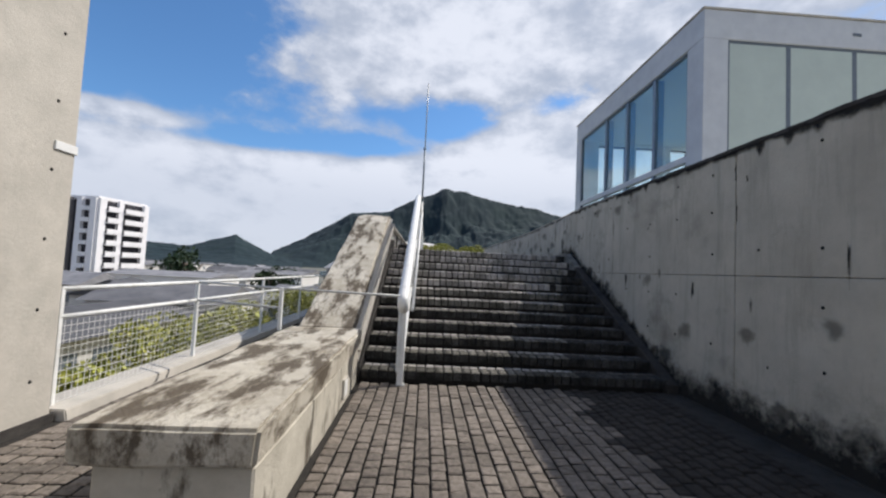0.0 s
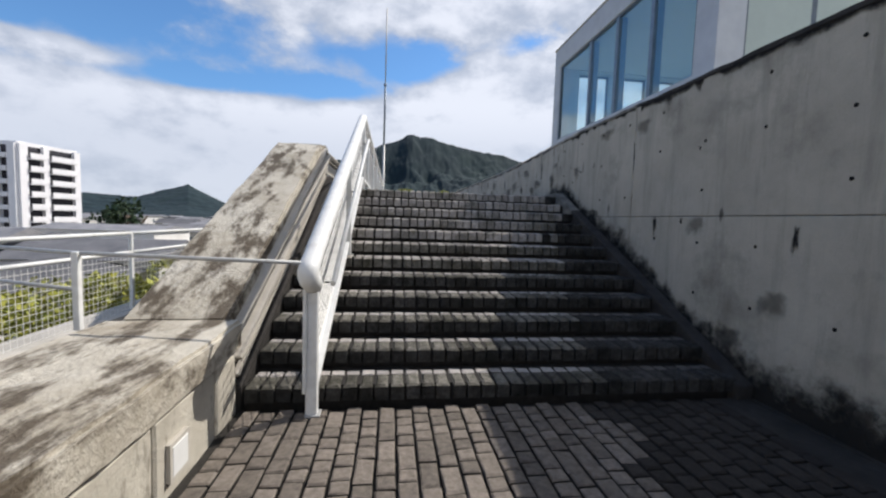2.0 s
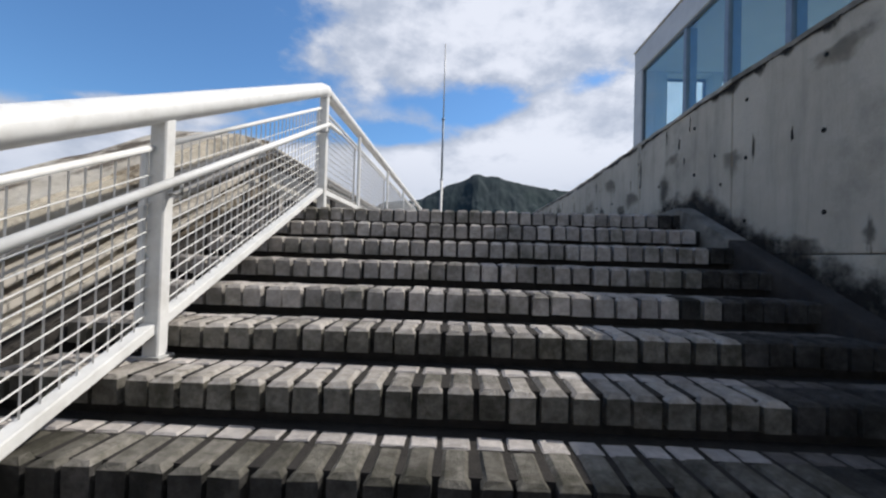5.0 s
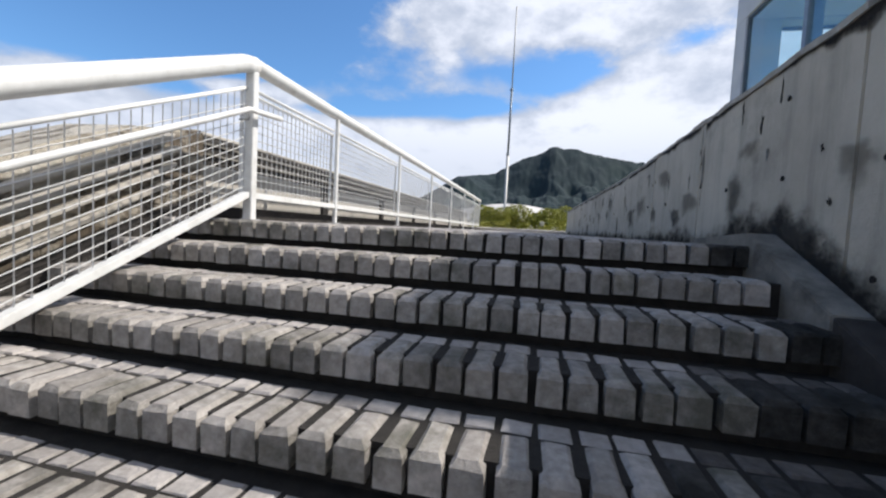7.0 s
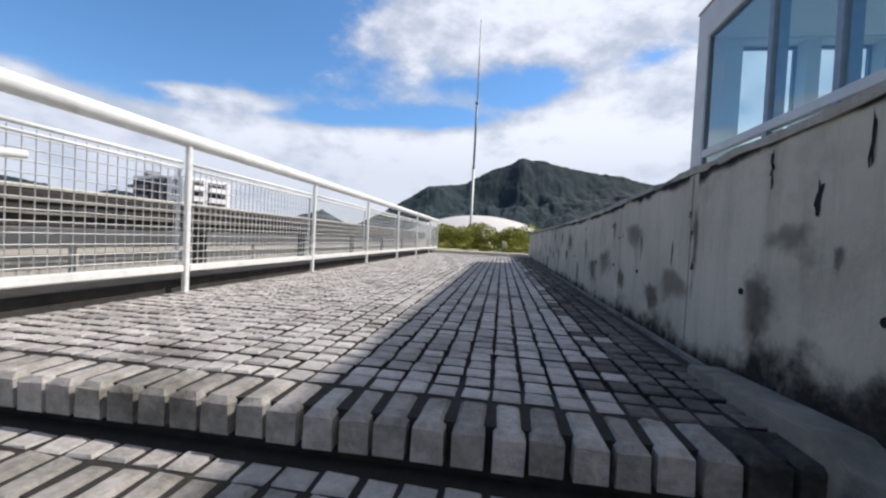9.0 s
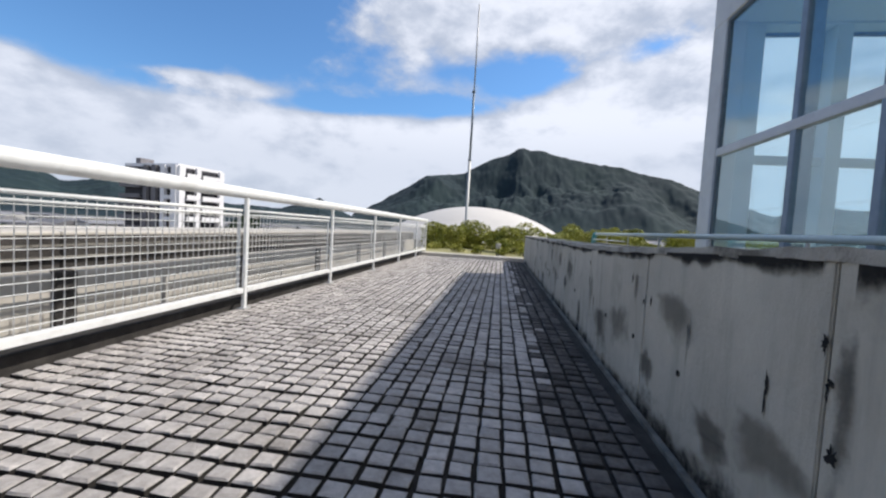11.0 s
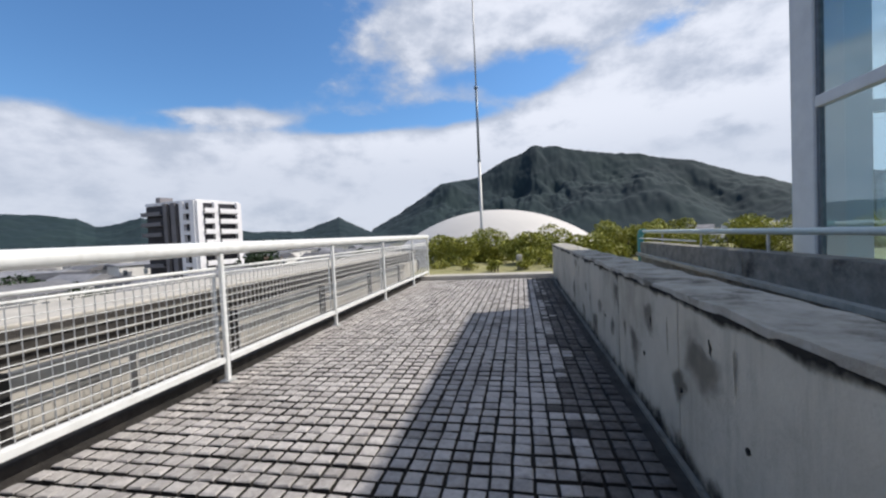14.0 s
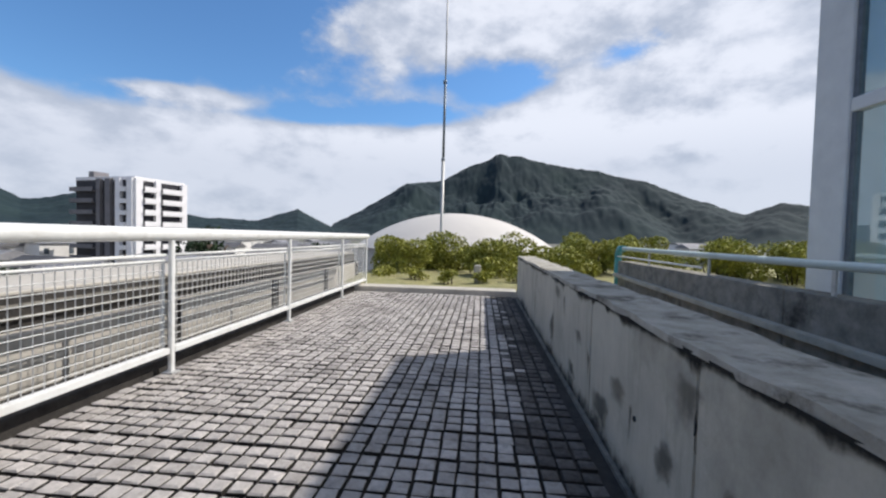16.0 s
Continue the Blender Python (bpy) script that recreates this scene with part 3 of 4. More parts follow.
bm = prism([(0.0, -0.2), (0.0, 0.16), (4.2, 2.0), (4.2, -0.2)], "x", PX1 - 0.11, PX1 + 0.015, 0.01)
part("flank_foot", roughen(bm, 0.008, 3.0, 4, 0.3), concrete_dark, par, "dark foot of the flank")
for y0 in np.arange(4.27, 18.5, 2.08):
    bm = boxes(((-2.15, y0, -0.2), (-1.82, y0 + 2.03, 2.245)), bevel=0.012)
    part("wall_block", roughen(bm, 0.006, 3.0, 3, 0.5), concrete_pale, par)
    part("pilaster", boxes(((-1.86, y0 + 1.93, 1.2), (-1.785, y0 + 2.09, 2.25)), bevel=0.01), concrete_dark, par, "dark stained pilaster")
    back_x = -2.42 if y0 < 5 else -2.90
    bm = boxes(((back_x, y0 - 0.02, 2.25), (-1.90, y0 + 2.055, 2.50)), bevel=0.012)
    part("head_block", roughen(bm, 0.008, 3.0, 3, 0.4), concrete_dark, par, "black weathered head course")
    bm = boxes(((back_x - 0.02, y0 - 0.02, 2.502), (-1.90, y0 + 2.055, 2.535)), bevel=0.008)
    part("head_slab", roughen(bm, 0.006, 3.0, 3, 0.4), concrete_pale, par, "pale cement topping")
for z, out in ((2.335, 0.035), (2.425, 0.02)):
    part("head_ledge", roughen(boxes(((-1.93, 4.2, z), (-1.90 + out, 19.0, z + 0.016))), 0.003, 4.0, 6, 0.4), concrete_foot, par, "thin pale ledge")
part("back_body", boxes(((-2.14, 4.26, -0.2), (-1.84, 19.0, 2.20))), mortar, par)
setting("kerb_left", prism([(-1.60, DECK - 0.4), (-1.60, DECK + 0.10), (-1.29, DECK + 0.09), (-1.27, DECK - 0.4)], "y", Y_TOP + 0.35, 17.6, 0.008),
        concrete_dark, "dark weathered kerb under the railing")

# ---- guard rail ----
guard = tagged(new("guard_rail"), "white-painted tubular guard rail with wire mesh panels beside the steps", "railing")
PITCH = 2.09
apex_y, apex_z = 4.05, 2.965
foot_y, foot_z = -0.10, 1.06
SL = (apex_z - foot_z) / (apex_y - foot_y)


def rail_z(y):
    return apex_z if y > apex_y else foot_z + (y - foot_y) * SL


foot_bend = [(-0.09, 0.88), (-0.15, 0.905), (-0.21, 0.93), (-0.245, 0.955), (-0.25, 0.985), (-0.225, 1.005)]
part("stair_rail", tube([(RAIL_X, y, z) for y, z in foot_bend] + [(RAIL_X, apex_y - 0.10, apex_z - 0.030), (RAIL_X, apex_y + 0.02, apex_z)], 0.064, 20),
     white_paint, guard, "thick white stair rail curled under at its foot")
part("top_rail", tube([(RAIL_X, apex_y - 0.05, apex_z - 0.004), (RAIL_X, apex_y + 0.06, apex_z + 0.002), (RAIL_X, 17.6, apex_z + 0.002)], 0.056, 18), white_paint, guard)
part("tie_pipe", tube([(-1.24, -0.25, foot_z - 0.02), (-2.65, -0.02, 1.05), (-3.98, 0.62, 1.04)], 0.013, 8), grey_paint, guard, "thin galvanised tie pipe")
post_ys = [foot_y, 1.96, apex_y, 5.40, 7.50, 9.60, 11.73, 13.83, 15.93, 17.5]
for y in post_ys:
    if y < 0:
        base = 0.0
    elif y < Y_TOP:
        base = (int(y / TREAD) + 1) * RISE
    else:
        base = DECK
    top = rail_z(y) - 0.03
    wide = 0.032 if y < 4.2 else 0.022
    post = part("post", boxes(((RAIL_X - (0.036 if y < 4.2 else 0.008), y - wide, base), (RAIL_X + (0.040 if y < 4.2 else 0.030), y + wide, top)), bevel=0.006), white_paint, guard)
    part("stay", boxes(((RAIL_X - 0.05, y - wide - 0.026, base + 0.16), (RAIL_X - 0.028, y - wide - 0.004, top - 0.17)), bevel=0.003), white_paint, post)
    part("base_plate", boxes(((RAIL_X - 0.04, y - 0.05, base - 0.01), (RAIL_X + 0.06, y + 0.05, base + 0.008)), bevel=0.002), grey_paint, post)


def panel_z(y, kind):
    """Bottom and top edge of the mesh panels."""
    if y <= apex_y:
        b = rail_z(y) - 0.965 + 0.17 * max(0, (0.9 - y)) * 0.2
        return b if kind == "low" else b + 0.80
    return 1.98 if kind == "low" else 2.79


def mesh_panel(y0, y1):
    lo0, lo1, hi0, hi1 = panel_z(y0, "low"), panel_z(y1 - 1e-3, "low"), panel_z(y0, "high"), panel_z(y1 - 1e-3, "high")
    if y0 >= apex_y:
        lo0, hi0 = 1.98, 2.79
    x = RAIL_X - 0.02
    holder = part("bottom_rail", prism([(y0, lo0 - 0.028), (y0, lo0 + 0.022), (y1, lo1 + 0.022), (y1, lo1 - 0.028)], "x", x - 0.02, x + 0.045, 0.004), white_paint, guard)
    part("mesh_top_rail", tube([(x, y0, hi0), (x, y1, hi1)], 0.014, 8), white_paint, holder)
    if y0 >= apex_y:
        part("mesh_second_rail", tube([(x, y0, hi0 - 0.045), (x, y1, hi1 - 0.045)], 0.010, 8), white_paint, holder)
    vs, fs = [], []

    def wire(p, q, r):
        p, q = Vector(p), Vector(q)
        d = (q - p).normalized()
        u = Vector((1, 0, 0))
        w = d.cross(u)
        k = len(vs)
        for c in (p, q):
            for a in (0, 2.094, 4.189):
                vs.append(c + (u * math.cos(a) + w * math.sin(a)) * r)
        fs.extend(((k, k + 1, k + 4, k + 3), (k + 1, k + 2, k + 5, k + 4), (k + 2, k, k + 3, k + 5)))

    n = int((y1 - y0) / 0.062)
    for i in range(1, n):
        t = i / n
        y = y0 + (y1 - y0) * t
        wire((x, y, lo0 + (lo1 - lo0) * t), (x, y, hi0 + (hi1 - hi0) * t - 0.02), 0.0040)
    rows_n = int((hi0 - lo0) / 0.062)
    for j in range(1, rows_n):
        dz = j * 0.062
        wire((x + 0.005, y0, lo0 + dz), (x + 0.005, y1, lo1 + dz), 0.0038)
    raw("wire_mesh", vs, fs, wire_mat, holder)


for y0, y1 in zip(post_ys, post_ys[1:]):
    mesh_panel(y0 + 0.03, y1 - 0.03)

grab = tagged(new("grab_rail"), "slim white grab rail bracketed inside the guard rail", "handrail")
hz = lambda y: rail_z(y) - 0.31
part("grab_pipe", tube([(RAIL_X + 0.10, 0.12, hz(0.12)), (RAIL_X + 0.10, apex_y - 0.15, hz(apex_y - 0.15)), (RAIL_X + 0.10, apex_y + 0.22, hz(apex_y - 0.15) + 0.03)], 0.021, 12), white_paint, grab)
for y in (0.25, 1.96, 3.9):
    part("bracket", tube([(RAIL_X + 0.02, y, hz(y) - 0.07), (RAIL_X + 0.10, y, hz(y) - 0.07), (RAIL_X + 0.10, y, hz(y) - 0.01)], 0.008, 6), grey_paint, grab)

# ---- fence and high wall on the left of the lower paving ----
pillar = tagged(new("wall_left"), "smooth pale concrete wall end with small tie holes", "wall", kind="structure")
part("wall_slab", boxes(((-4.45, -9, -0.3), (-3.94, -1.42, 4.6)), bevel=0.012), concrete_pale, pillar)
part("wall_foot", roughen(boxes(((-4.46, -9, -0.05), (-3.925, -1.405, 0.05))), 0.01, 4.0, 4, 0.3), concrete_dark, pillar, "dark stained foot")
for i in range(6):
    for z in (0.35, 0.9, 1.45, 2.0, 2.55, 3.1, 3.65):
        ob = new("tie_hole", hole)
        ob.parent = pillar
        ob.location = (-3.939, -1.62 - i * 0.62, z)
plate = thing("sign_plate", "small blank white plate fixed on the pale wall end", "plate", (-3.93, -1.53, 2.2))
part("plate", boxes(((-0.018, -0.09, -0.035), (0.006, 0.11, 0.035)), bevel=0.003), plate_mat, plate)

fence = tagged(new("wire_fence"), "low galvanised fence with wire mesh on a concrete kerb", "fence")
fpost = [(-4.05, -1.3), (-3.98, 0.62), (-3.93, 2.65), (-3.88, 4.7), (-3.83, 6.8), (-3.8, 9.0)]
for (xa, ya), (xb, yb) in zip(fpost, fpost[1:]):
    rail = part("fence_rail", tube([(xa, ya, 1.04), (xb, yb, 1.04)], 0.022, 8), white_paint, fence)
    part("fence_mid_rail", tube([(xa, ya, 0.80), (xb, yb, 0.80)], 0.022, 8), white_paint, rail)
    vs, fs = [], []
    n = 32
    for i in range(n):
        t = i / n
        x, y = xa + (xb - xa) * t, ya + (yb - ya) * t
        k = len(vs)
        vs += [(x, y - 0.003, 0.06), (x, y + 0.003, 0.06), (x, y + 0.003, 0.79), (x, y - 0.003, 0.79)]
        fs.append((k, k + 1, k + 2, k + 3))
    for j in range(12):
        z = 0.08 + j * 0.064
        k = len(vs)
        vs += [(xa, ya, z - 0.003), (xb, yb, z - 0.003), (xb, yb, z + 0.003), (xa, ya, z + 0.003)]
        fs.append((k, k + 1, k + 2, k + 3))
    raw("wire_mesh", vs, fs, wire_mat, rail)
for x, y in fpost:
    part("fence_post", boxes(((x - 0.02, y - 0.02, -0.02), (x + 0.02, y + 0.02, 1.05)), bevel=0.004), white_paint, fence)
part("fence_post", boxes(((-2.67, -0.05, 0.56), (-2.63, -0.01, 1.06)), bevel=0.004), white_paint, fence)
part("fence_mid_rail", tube([(-3.98, 0.62, 0.80), (-2.65, -0.03, 0.82)], 0.014, 8), grey_paint, fence)
setting("kerb_fence", roughen(prism([(-4.25, -0.2), (-4.25, 0.07), (-3.86, 0.06), (-3.82, -0.2)], "y", -1.38, 12.0, 0.01), 0.006, 3.0, 3, 0.5), concrete_pale, "pale concrete kerb under the wire fence")

# ---- second wall and rail on the terrace ----
ramp_wall = tagged(new("wall_terrace"), "grey concrete ramp wall with a ledge and dark joints", "wall", kind="structure")
for k, y0 in enumerate(np.arange(-2.0, 18.0, 2.5)):
    part("panel", boxes(((4.55, y0 + 0.006, 1.4), (4.85, y0 + 2.494, 2.56)), bevel=0.008), concrete_foot, ramp_wall)
part("ledge", prism([(-2.0, 1.86), (-2.0, 1.93), (18.0, 2.28), (18.0, 2.21)], "x", 4.44, 4.56, 0.006), concrete, ramp_wall)
part("wall_core", boxes(((4.565, -2, 1.4), (4.84, 18.0, 2.53))), mortar, ramp_wall)
setting("channel_floor", boxes(((2.53, -9, 1.3), (4.56, 18.3, 1.62))), concrete_dark, "dark sunken strip between the two walls")
trail = tagged(new("terrace_rail"), "pale painted pipe rail with turquoise looped end on ramp wall", "railing")
RX = 4.62
part("top_rail", tube([(RX, -2, 2.84), (RX, 17.9, 2.84)], 0.042, 14), pale_rail, trail)
part("end_loop", tube([(RX, 17.9, 2.84), (RX, 18.12, 2.83), (RX, 18.22, 2.74), (RX, 18.22, 2.30), (RX, 18.2, 1.9)], 0.075, 14), blue_paint, trail, "turquoise painted looped end")
part("lower_rail", tube([(RX - 0.05, 14.6, 2.66), (RX - 0.05, 18.1, 2.66)], 0.016, 8), white_paint, trail)
for y in np.arange(-1.5, 18, 2.0):
    part("post", boxes(((RX - 0.012, y - 0.02, 2.5), (RX + 0.012, y + 0.02, 2.82)), bevel=0.003), grey_paint, trail)

# ---- glass pavilion ----
pav = thing("glass_pavilion", "white-framed glass pavilion with dark mullions and tall windows", "building", (0, 0, 0))
BX0, BX1, BY0, BY1, BZ = 6.70, 13.2, 5.96, 15.60, 9.29
HEAD = 8.42
for lo_, hi_ in (((BX0, BY1 - 0.62, 1.3), (BX0 + 0.5, BY1, HEAD)), ((BX0, BY0, 1.3), (BX0 + 0.74, BY0 + 0.72, HEAD)), ((BX1 - 0.4, BY1 - 0.4, 1.3), (BX1, BY1, HEAD)), ((BX1 - 0.4, BY0, 1.3), (BX1, BY0 + 0.4, HEAD))):
    part("corner_column", boxes((lo_, hi_), bevel=0.015), render_white, pav)
part("fascia", boxes(((BX0, BY0, HEAD), (BX1, BY1, BZ)), bevel=0.02), render_white, pav, "deep white roof fascia")
part("roof_edge", boxes(((BX0 - 0.03, BY0 - 0.03, BZ), (BX1 + 0.03, BY1 + 0.03, BZ + 0.05))), concrete_pale, pav)
part("pavilion_floor", boxes(((BX0 + 0.05, BY0 + 0.05, 1.3), (BX1 - 0.05, BY1 - 0.05, 1.95))), concrete_pale, pav)
for x0, x1 in ((BX0 + 0.5, 7.66), (9.28, 9.62), (11.15, 11.45), (12.6, BX1 - 0.4)):
    part("inner_pier", boxes(((x0, BY1 - 0.55, 1.95), (x1, BY1 - 0.06, HEAD - 0.12))), room_mat, pav, "blue-grey interior pier")
part("inner_beam", boxes(((BX0 + 0.5, BY1 - 0.58, HEAD - 0.12), (BX1 - 0.4, BY1 - 0.05, HEAD - 0.065))), room_mat, pav, "blue-grey interior beam")
part("inner_rail", boxes(((BX0 + 0.5, BY1 - 0.45, 4.85), (BX1 - 0.4, BY1 - 0.3, 5.07))), room_mat, pav, "blue-grey interior rail")
for y in (8.5, 10.4, 12.25):
    part("mullion", boxes(((BX0 + 0.03, y - 0.075, 1.96), (BX0 + 0.36, y + 0.075, HEAD - 0.065)), bevel=0.01), mullion_mat, pav, "blue-grey deep mullion")
part("sill_rail", boxes(((BX0 + 0.02, BY0 + 0.72, 4.97), (BX0 + 0.20, BY1 - 0.62, 5.17)), bevel=0.01), render_white, pav)
part("inner_beam", boxes(((BX1 - 0.5, BY0 + 0.4, 7.0), (BX1 - 0.2, BY1 - 0.6, HEAD))), room_mat, pav, "blue-grey interior beam")
part("ceiling_lining", boxes(((BX0 + 0.2, BY0 + 0.2, HEAD - 0.06), (BX1 - 0.2, BY1 - 0.2, HEAD - 0.004))), room_mat, pav, "pale blue-grey ceiling lining")


def window_bay(axis, u0, u1, z0, z1, at, inward, panes):
    """One glazed bay: frame, transom and panes, on a face at x=at or y=at."""
    d0, d1 = sorted((at + 0.05 * inward, at + 0.14 * inward))

    def bx(ua, ub, za, zb, e=0.0):
        return ((d0 - e, ua, za), (d1 + e, ub, zb)) if axis == "x" else ((ua, d0 - e, za), (ub, d1 + e, zb))

    win = part("window", boxes(bx(u0, u0 + 0.07, z0, z1), bx(u1 - 0.07, u1, z0, z1), bx(u0 + 0.07, u1 - 0.07, z1 - 0.08, z1), bx(u0 + 0.07, u1 - 0.07, z0, z0 + 0.08)), frame_mat, pav)
    for zt in panes[1:-1]:
        part("transom", boxes(bx(u0 + 0.07, u1 - 0.07, zt - 0.06, zt + 0.06, 0.02)), render_white, win)
    mid = (d0 + d1) / 2
    for za, zb in zip(panes, panes[1:]):
        a, b = (((mid - 0.006, u0 + 0.071, za + 0.04), (mid + 0.006, u1 - 0.071, zb - 0.04)) if axis == "x" else ((u0 + 0.071, mid - 0.006, za + 0.04), (u1 - 0.071, mid + 0.006, zb - 0.04)))
        p = part("pane", boxes((a, b)), glass, win)
        p.visible_shadow = False


ys = (6.68, 8.5, 10.4, 12.25, 14.98)
for a, b in zip(ys, ys[1:]):
    window_bay("x", a, b, 1.96, HEAD, BX0, 1, (1.96, 5.07, HEAD))
ys2 = (6.36, 8.5, 10.8, 13.0, 15.2)
for a, b in zip(ys2, ys2[1:]):
    window_bay("x", a, b, 1.96, 7.0, BX1, -1, (1.96, 4.4, 7.0))
for a, b in ((7.66, 9.28), (9.62, 11.15), (11.45, 12.6)):
    window_bay("y", a, b, 1.96, HEAD - 0.12, BY1, -1, (1.96, HEAD - 0.12))
xs = (7.44, 9.28, 11.3, 13.0)
for a, b in zip(xs, xs[1:]):
    window_bay("y", a, b, 1.96, HEAD, BY0, 1, (1.96, HEAD))
    part("infill_panel", boxes(((a + 0.07, BY0 + 0.055, 2.0), (b - 0.07, BY0 + 0.085, HEAD - 0.08))), blind_mat, pav, "pale grey-green infill panel")
part("vent", boxes(((11.2, BY0 - 0.02, 8.80), (11.45, BY0 + 0.02, 8.88))), frame_mat, pav)

# ---- mast and dome ----
mast = thing("lattice_mast", "tall slender grey radio mast beyond the shrubs", "mast", (-1.72, 39.8, -9))
part("pole", tube([(0, 0, 0), (0, 0, 18)], 0.13, 10), grey_paint, mast)
part("upper_pole", tube([(0, 0, 18), (0.02, 0, 24)], 0.10, 10), frame_mat, mast)
part("whip", tube([(0.02, 0, 24), (0.03, 0, 31.6)], 0.06, 8), grey_paint, mast)
for z in (6, 12, 18, 24):
    part("collar", tube([(0, 0, z - 0.1), (0, 0, z + 0.1)], 0.145, 10), frame_mat, mast)

dome = thing("domed_hall", "wide shallow white dome of a sports hall below the mountain", "building", (-4.2, 96, -9))
bm = bmesh.new()
seg, rings = 64, 14
R_D, TOPZ, SPH = 21.5, 17.05, 34.5
prev = None
for j in range(rings + 1):
    r = R_D * j / rings
    z = TOPZ - (SPH - math.sqrt(SPH * SPH - r * r))
    ring = [bm.verts.new((r * math.cos(2 * math.pi * k / seg), r * math.sin(2 * math.pi * k / seg), z)) for k in range(seg)] if j else [bm.verts.new((0, 0, TOPZ))]
    if prev:
        for k in range(seg):
            q = (prev[0], ring[k], ring[(k + 1) % seg]) if len(prev) == 1 else (prev[k], ring[k], ring[(k + 1) % seg], prev[(k + 1) % seg])
            bm.faces.new(q).smooth = True
    prev = ring
part("dome_roof", bm, dome_mat, dome)
part("drum", tube([(0, 0, 0), (0, 0, 9.4)], R_D - 0.6, 64), concrete_pale, dome)

# ---- shrubs, trees ----


def leaf_cloud(n, rx, ry, rz, size, seed, lumps=7):
    """Leaves scattered through overlapping lumps, thicker at the skin, with an uneven outline."""
    rng = np.random.default_rng(seed)
    cs = rng.uniform(-0.6, 0.6, (lumps, 3)) * (rx, ry, rz) + (0, 0, rz * 0.9)
    rr = rng.uniform(0.35, 0.62, lumps)
    which = rng.integers(0, lumps, n)
    d = rng.normal(size=(n, 3))
    d /= np.linalg.norm(d, axis=1)[:, None]
    rad = rr[which] * rng.uniform(0.72, 1.05, n)
    c = cs[which] + d * rad[:, None] * (rx, ry, rz)
    c[:, 2] = np.abs(c[:, 2])
    u = rng.normal(size=(n, 3))
    u /= np.linalg.norm(u, axis=1)[:, None]
    w = np.cross(u, rng.normal(size=(n, 3)))
    w /= np.linalg.norm(w, axis=1)[:, None]
    s = size * rng.uniform(0.6, 1.3, n)[:, None]
    V = np.stack([c - u * s, c + w * s * 0.5, c + u * s, c - w * s * 0.5], 1).reshape(-1, 3)
    Fc = np.arange(n * 4).reshape(-1, 4)
    return V, Fc


def shrub(x, y, z, rx, ry, rz, n, size, seed, ma, label, name="shrub"):
    t = thing(name, label, "shrub", (x, y, z), group="shrubs")
    V, Fc = leaf_cloud(n, rx, ry, rz, size, seed)
    raw("foliage", V.tolist(), Fc.tolist(), ma, t)
    for k in range(3):
        part("stem", tube([(0.1 * k - 0.1, 0, -0.1), (0.25 * rx * (k - 1), 0.1, rz * 0.9)], 0.02, 5), bark_mat, t)
    return t


rng = np.random.default_rng(5)
for k in range(21):
    x = -1.6 + k * 0.72 + rng.uniform(-0.2, 0.2)
    y = 20.6 + rng.uniform(-0.5, 1.8) + (0.9 if x > 2.5 else 0)
    shrub(x, y, 1.86, rng.uniform(0.8, 1.15), 0.8, rng.uniform(0.58, 0.78), 3600, 0.05, 20 + k, leaf_mat, "low rounded yellow-green shrub in the grass bed")
for k in range(6):
    shrub(-1.2 + k * 0.9, 19.0 + rng.uniform(-0.2, 0.3), 1.84, 0.35, 0.3, rng.uniform(0.14, 0.24), 500, 0.04, 60 + k, leaf_mat, "small tufted yellow-green ground shrub")
for k in range(16):
    shrub(rng.uniform(-8.5, -5.2), 1.2 + k * 1.5, rng.uniform(-2.4, -1.2), 1.3, 1.2, 0.9, 1500, 0.08, 100 + k, leaf_mat, "rank green shrub on the bank below the fence")
vent_plate = thing("vent_plate", "small pale framed plate set in the parapet's plinth", "plate", (-1.70, -0.76, 0.14))
part("plate", boxes(((-0.02, -0.07, -0.075), (0.006, 0.07, 0.075)), bevel=0.003), plate_mat, vent_plate)
part("plate_frame", boxes(((-0.02, -0.09, -0.095), (0.003, 0.09, 0.095))), concrete_pale, vent_plate)
stone = thing("boundary_stone", "small pale stone marker among the shrubs", "stone", (1.35, 19.2, 1.9))
part("marker", boxes(((-0.09, -0.07, -0.1), (0.09, 0.07, 0.38)), bevel=0.03), concrete_pale, stone)
setting("bank", prism([(-4.2, -0.1), (-4.2, -9), (-22, -9), (-9, -3.2), (-5, -1.6)], "y", -9, 60), grass_mat, "overgrown bank falling from the terrace")


def tree(x, y, z, h, spread, n, seed, label):
    t = thing("tree", label, "tree", (x, y, z), group="town trees")
    bm = tube([(0, 0, 0), (0.05 * h, 0, h * 0.3), (0, 0, h * 0.7)], 0.035 * h, 7)
    part("trunk", bm, bark_mat, t)
    for k in range(4):
        a = k * 1.6 + seed
        part("limb", tube([(0.03 * h, 0, h * (0.3 + 0.06 * k)), (math.cos(a) * spread * 0.6, math.sin(a) * spread * 0.6, h * 0.7)], 0.014 * h, 5), bark_mat, t)
    V, Fc = leaf_cloud(n, spread, spread, h * 0.36, h * 0.045, seed, 9)
    V[:, 2] += h * 0.28
    raw("crown", V.tolist(), Fc.tolist(), dark_leaf_mat, t)


for k, (x, y, h) in enumerate(((-53, 84, 13), (-36, 88, 9), (-33, 90, 8), (-75, 60, 8), (-62, 55, 7), (-88, 62, 9), (-30, 120, 9), (-24, 118, 8), (-48, 130, 9), (22, 70, 10), (30, 66, 10), (38, 72, 11))):
    tree(x, y, -9, h, h * 0.42, 1100, 200 + k, "dark leafy town tree standing among roofs")

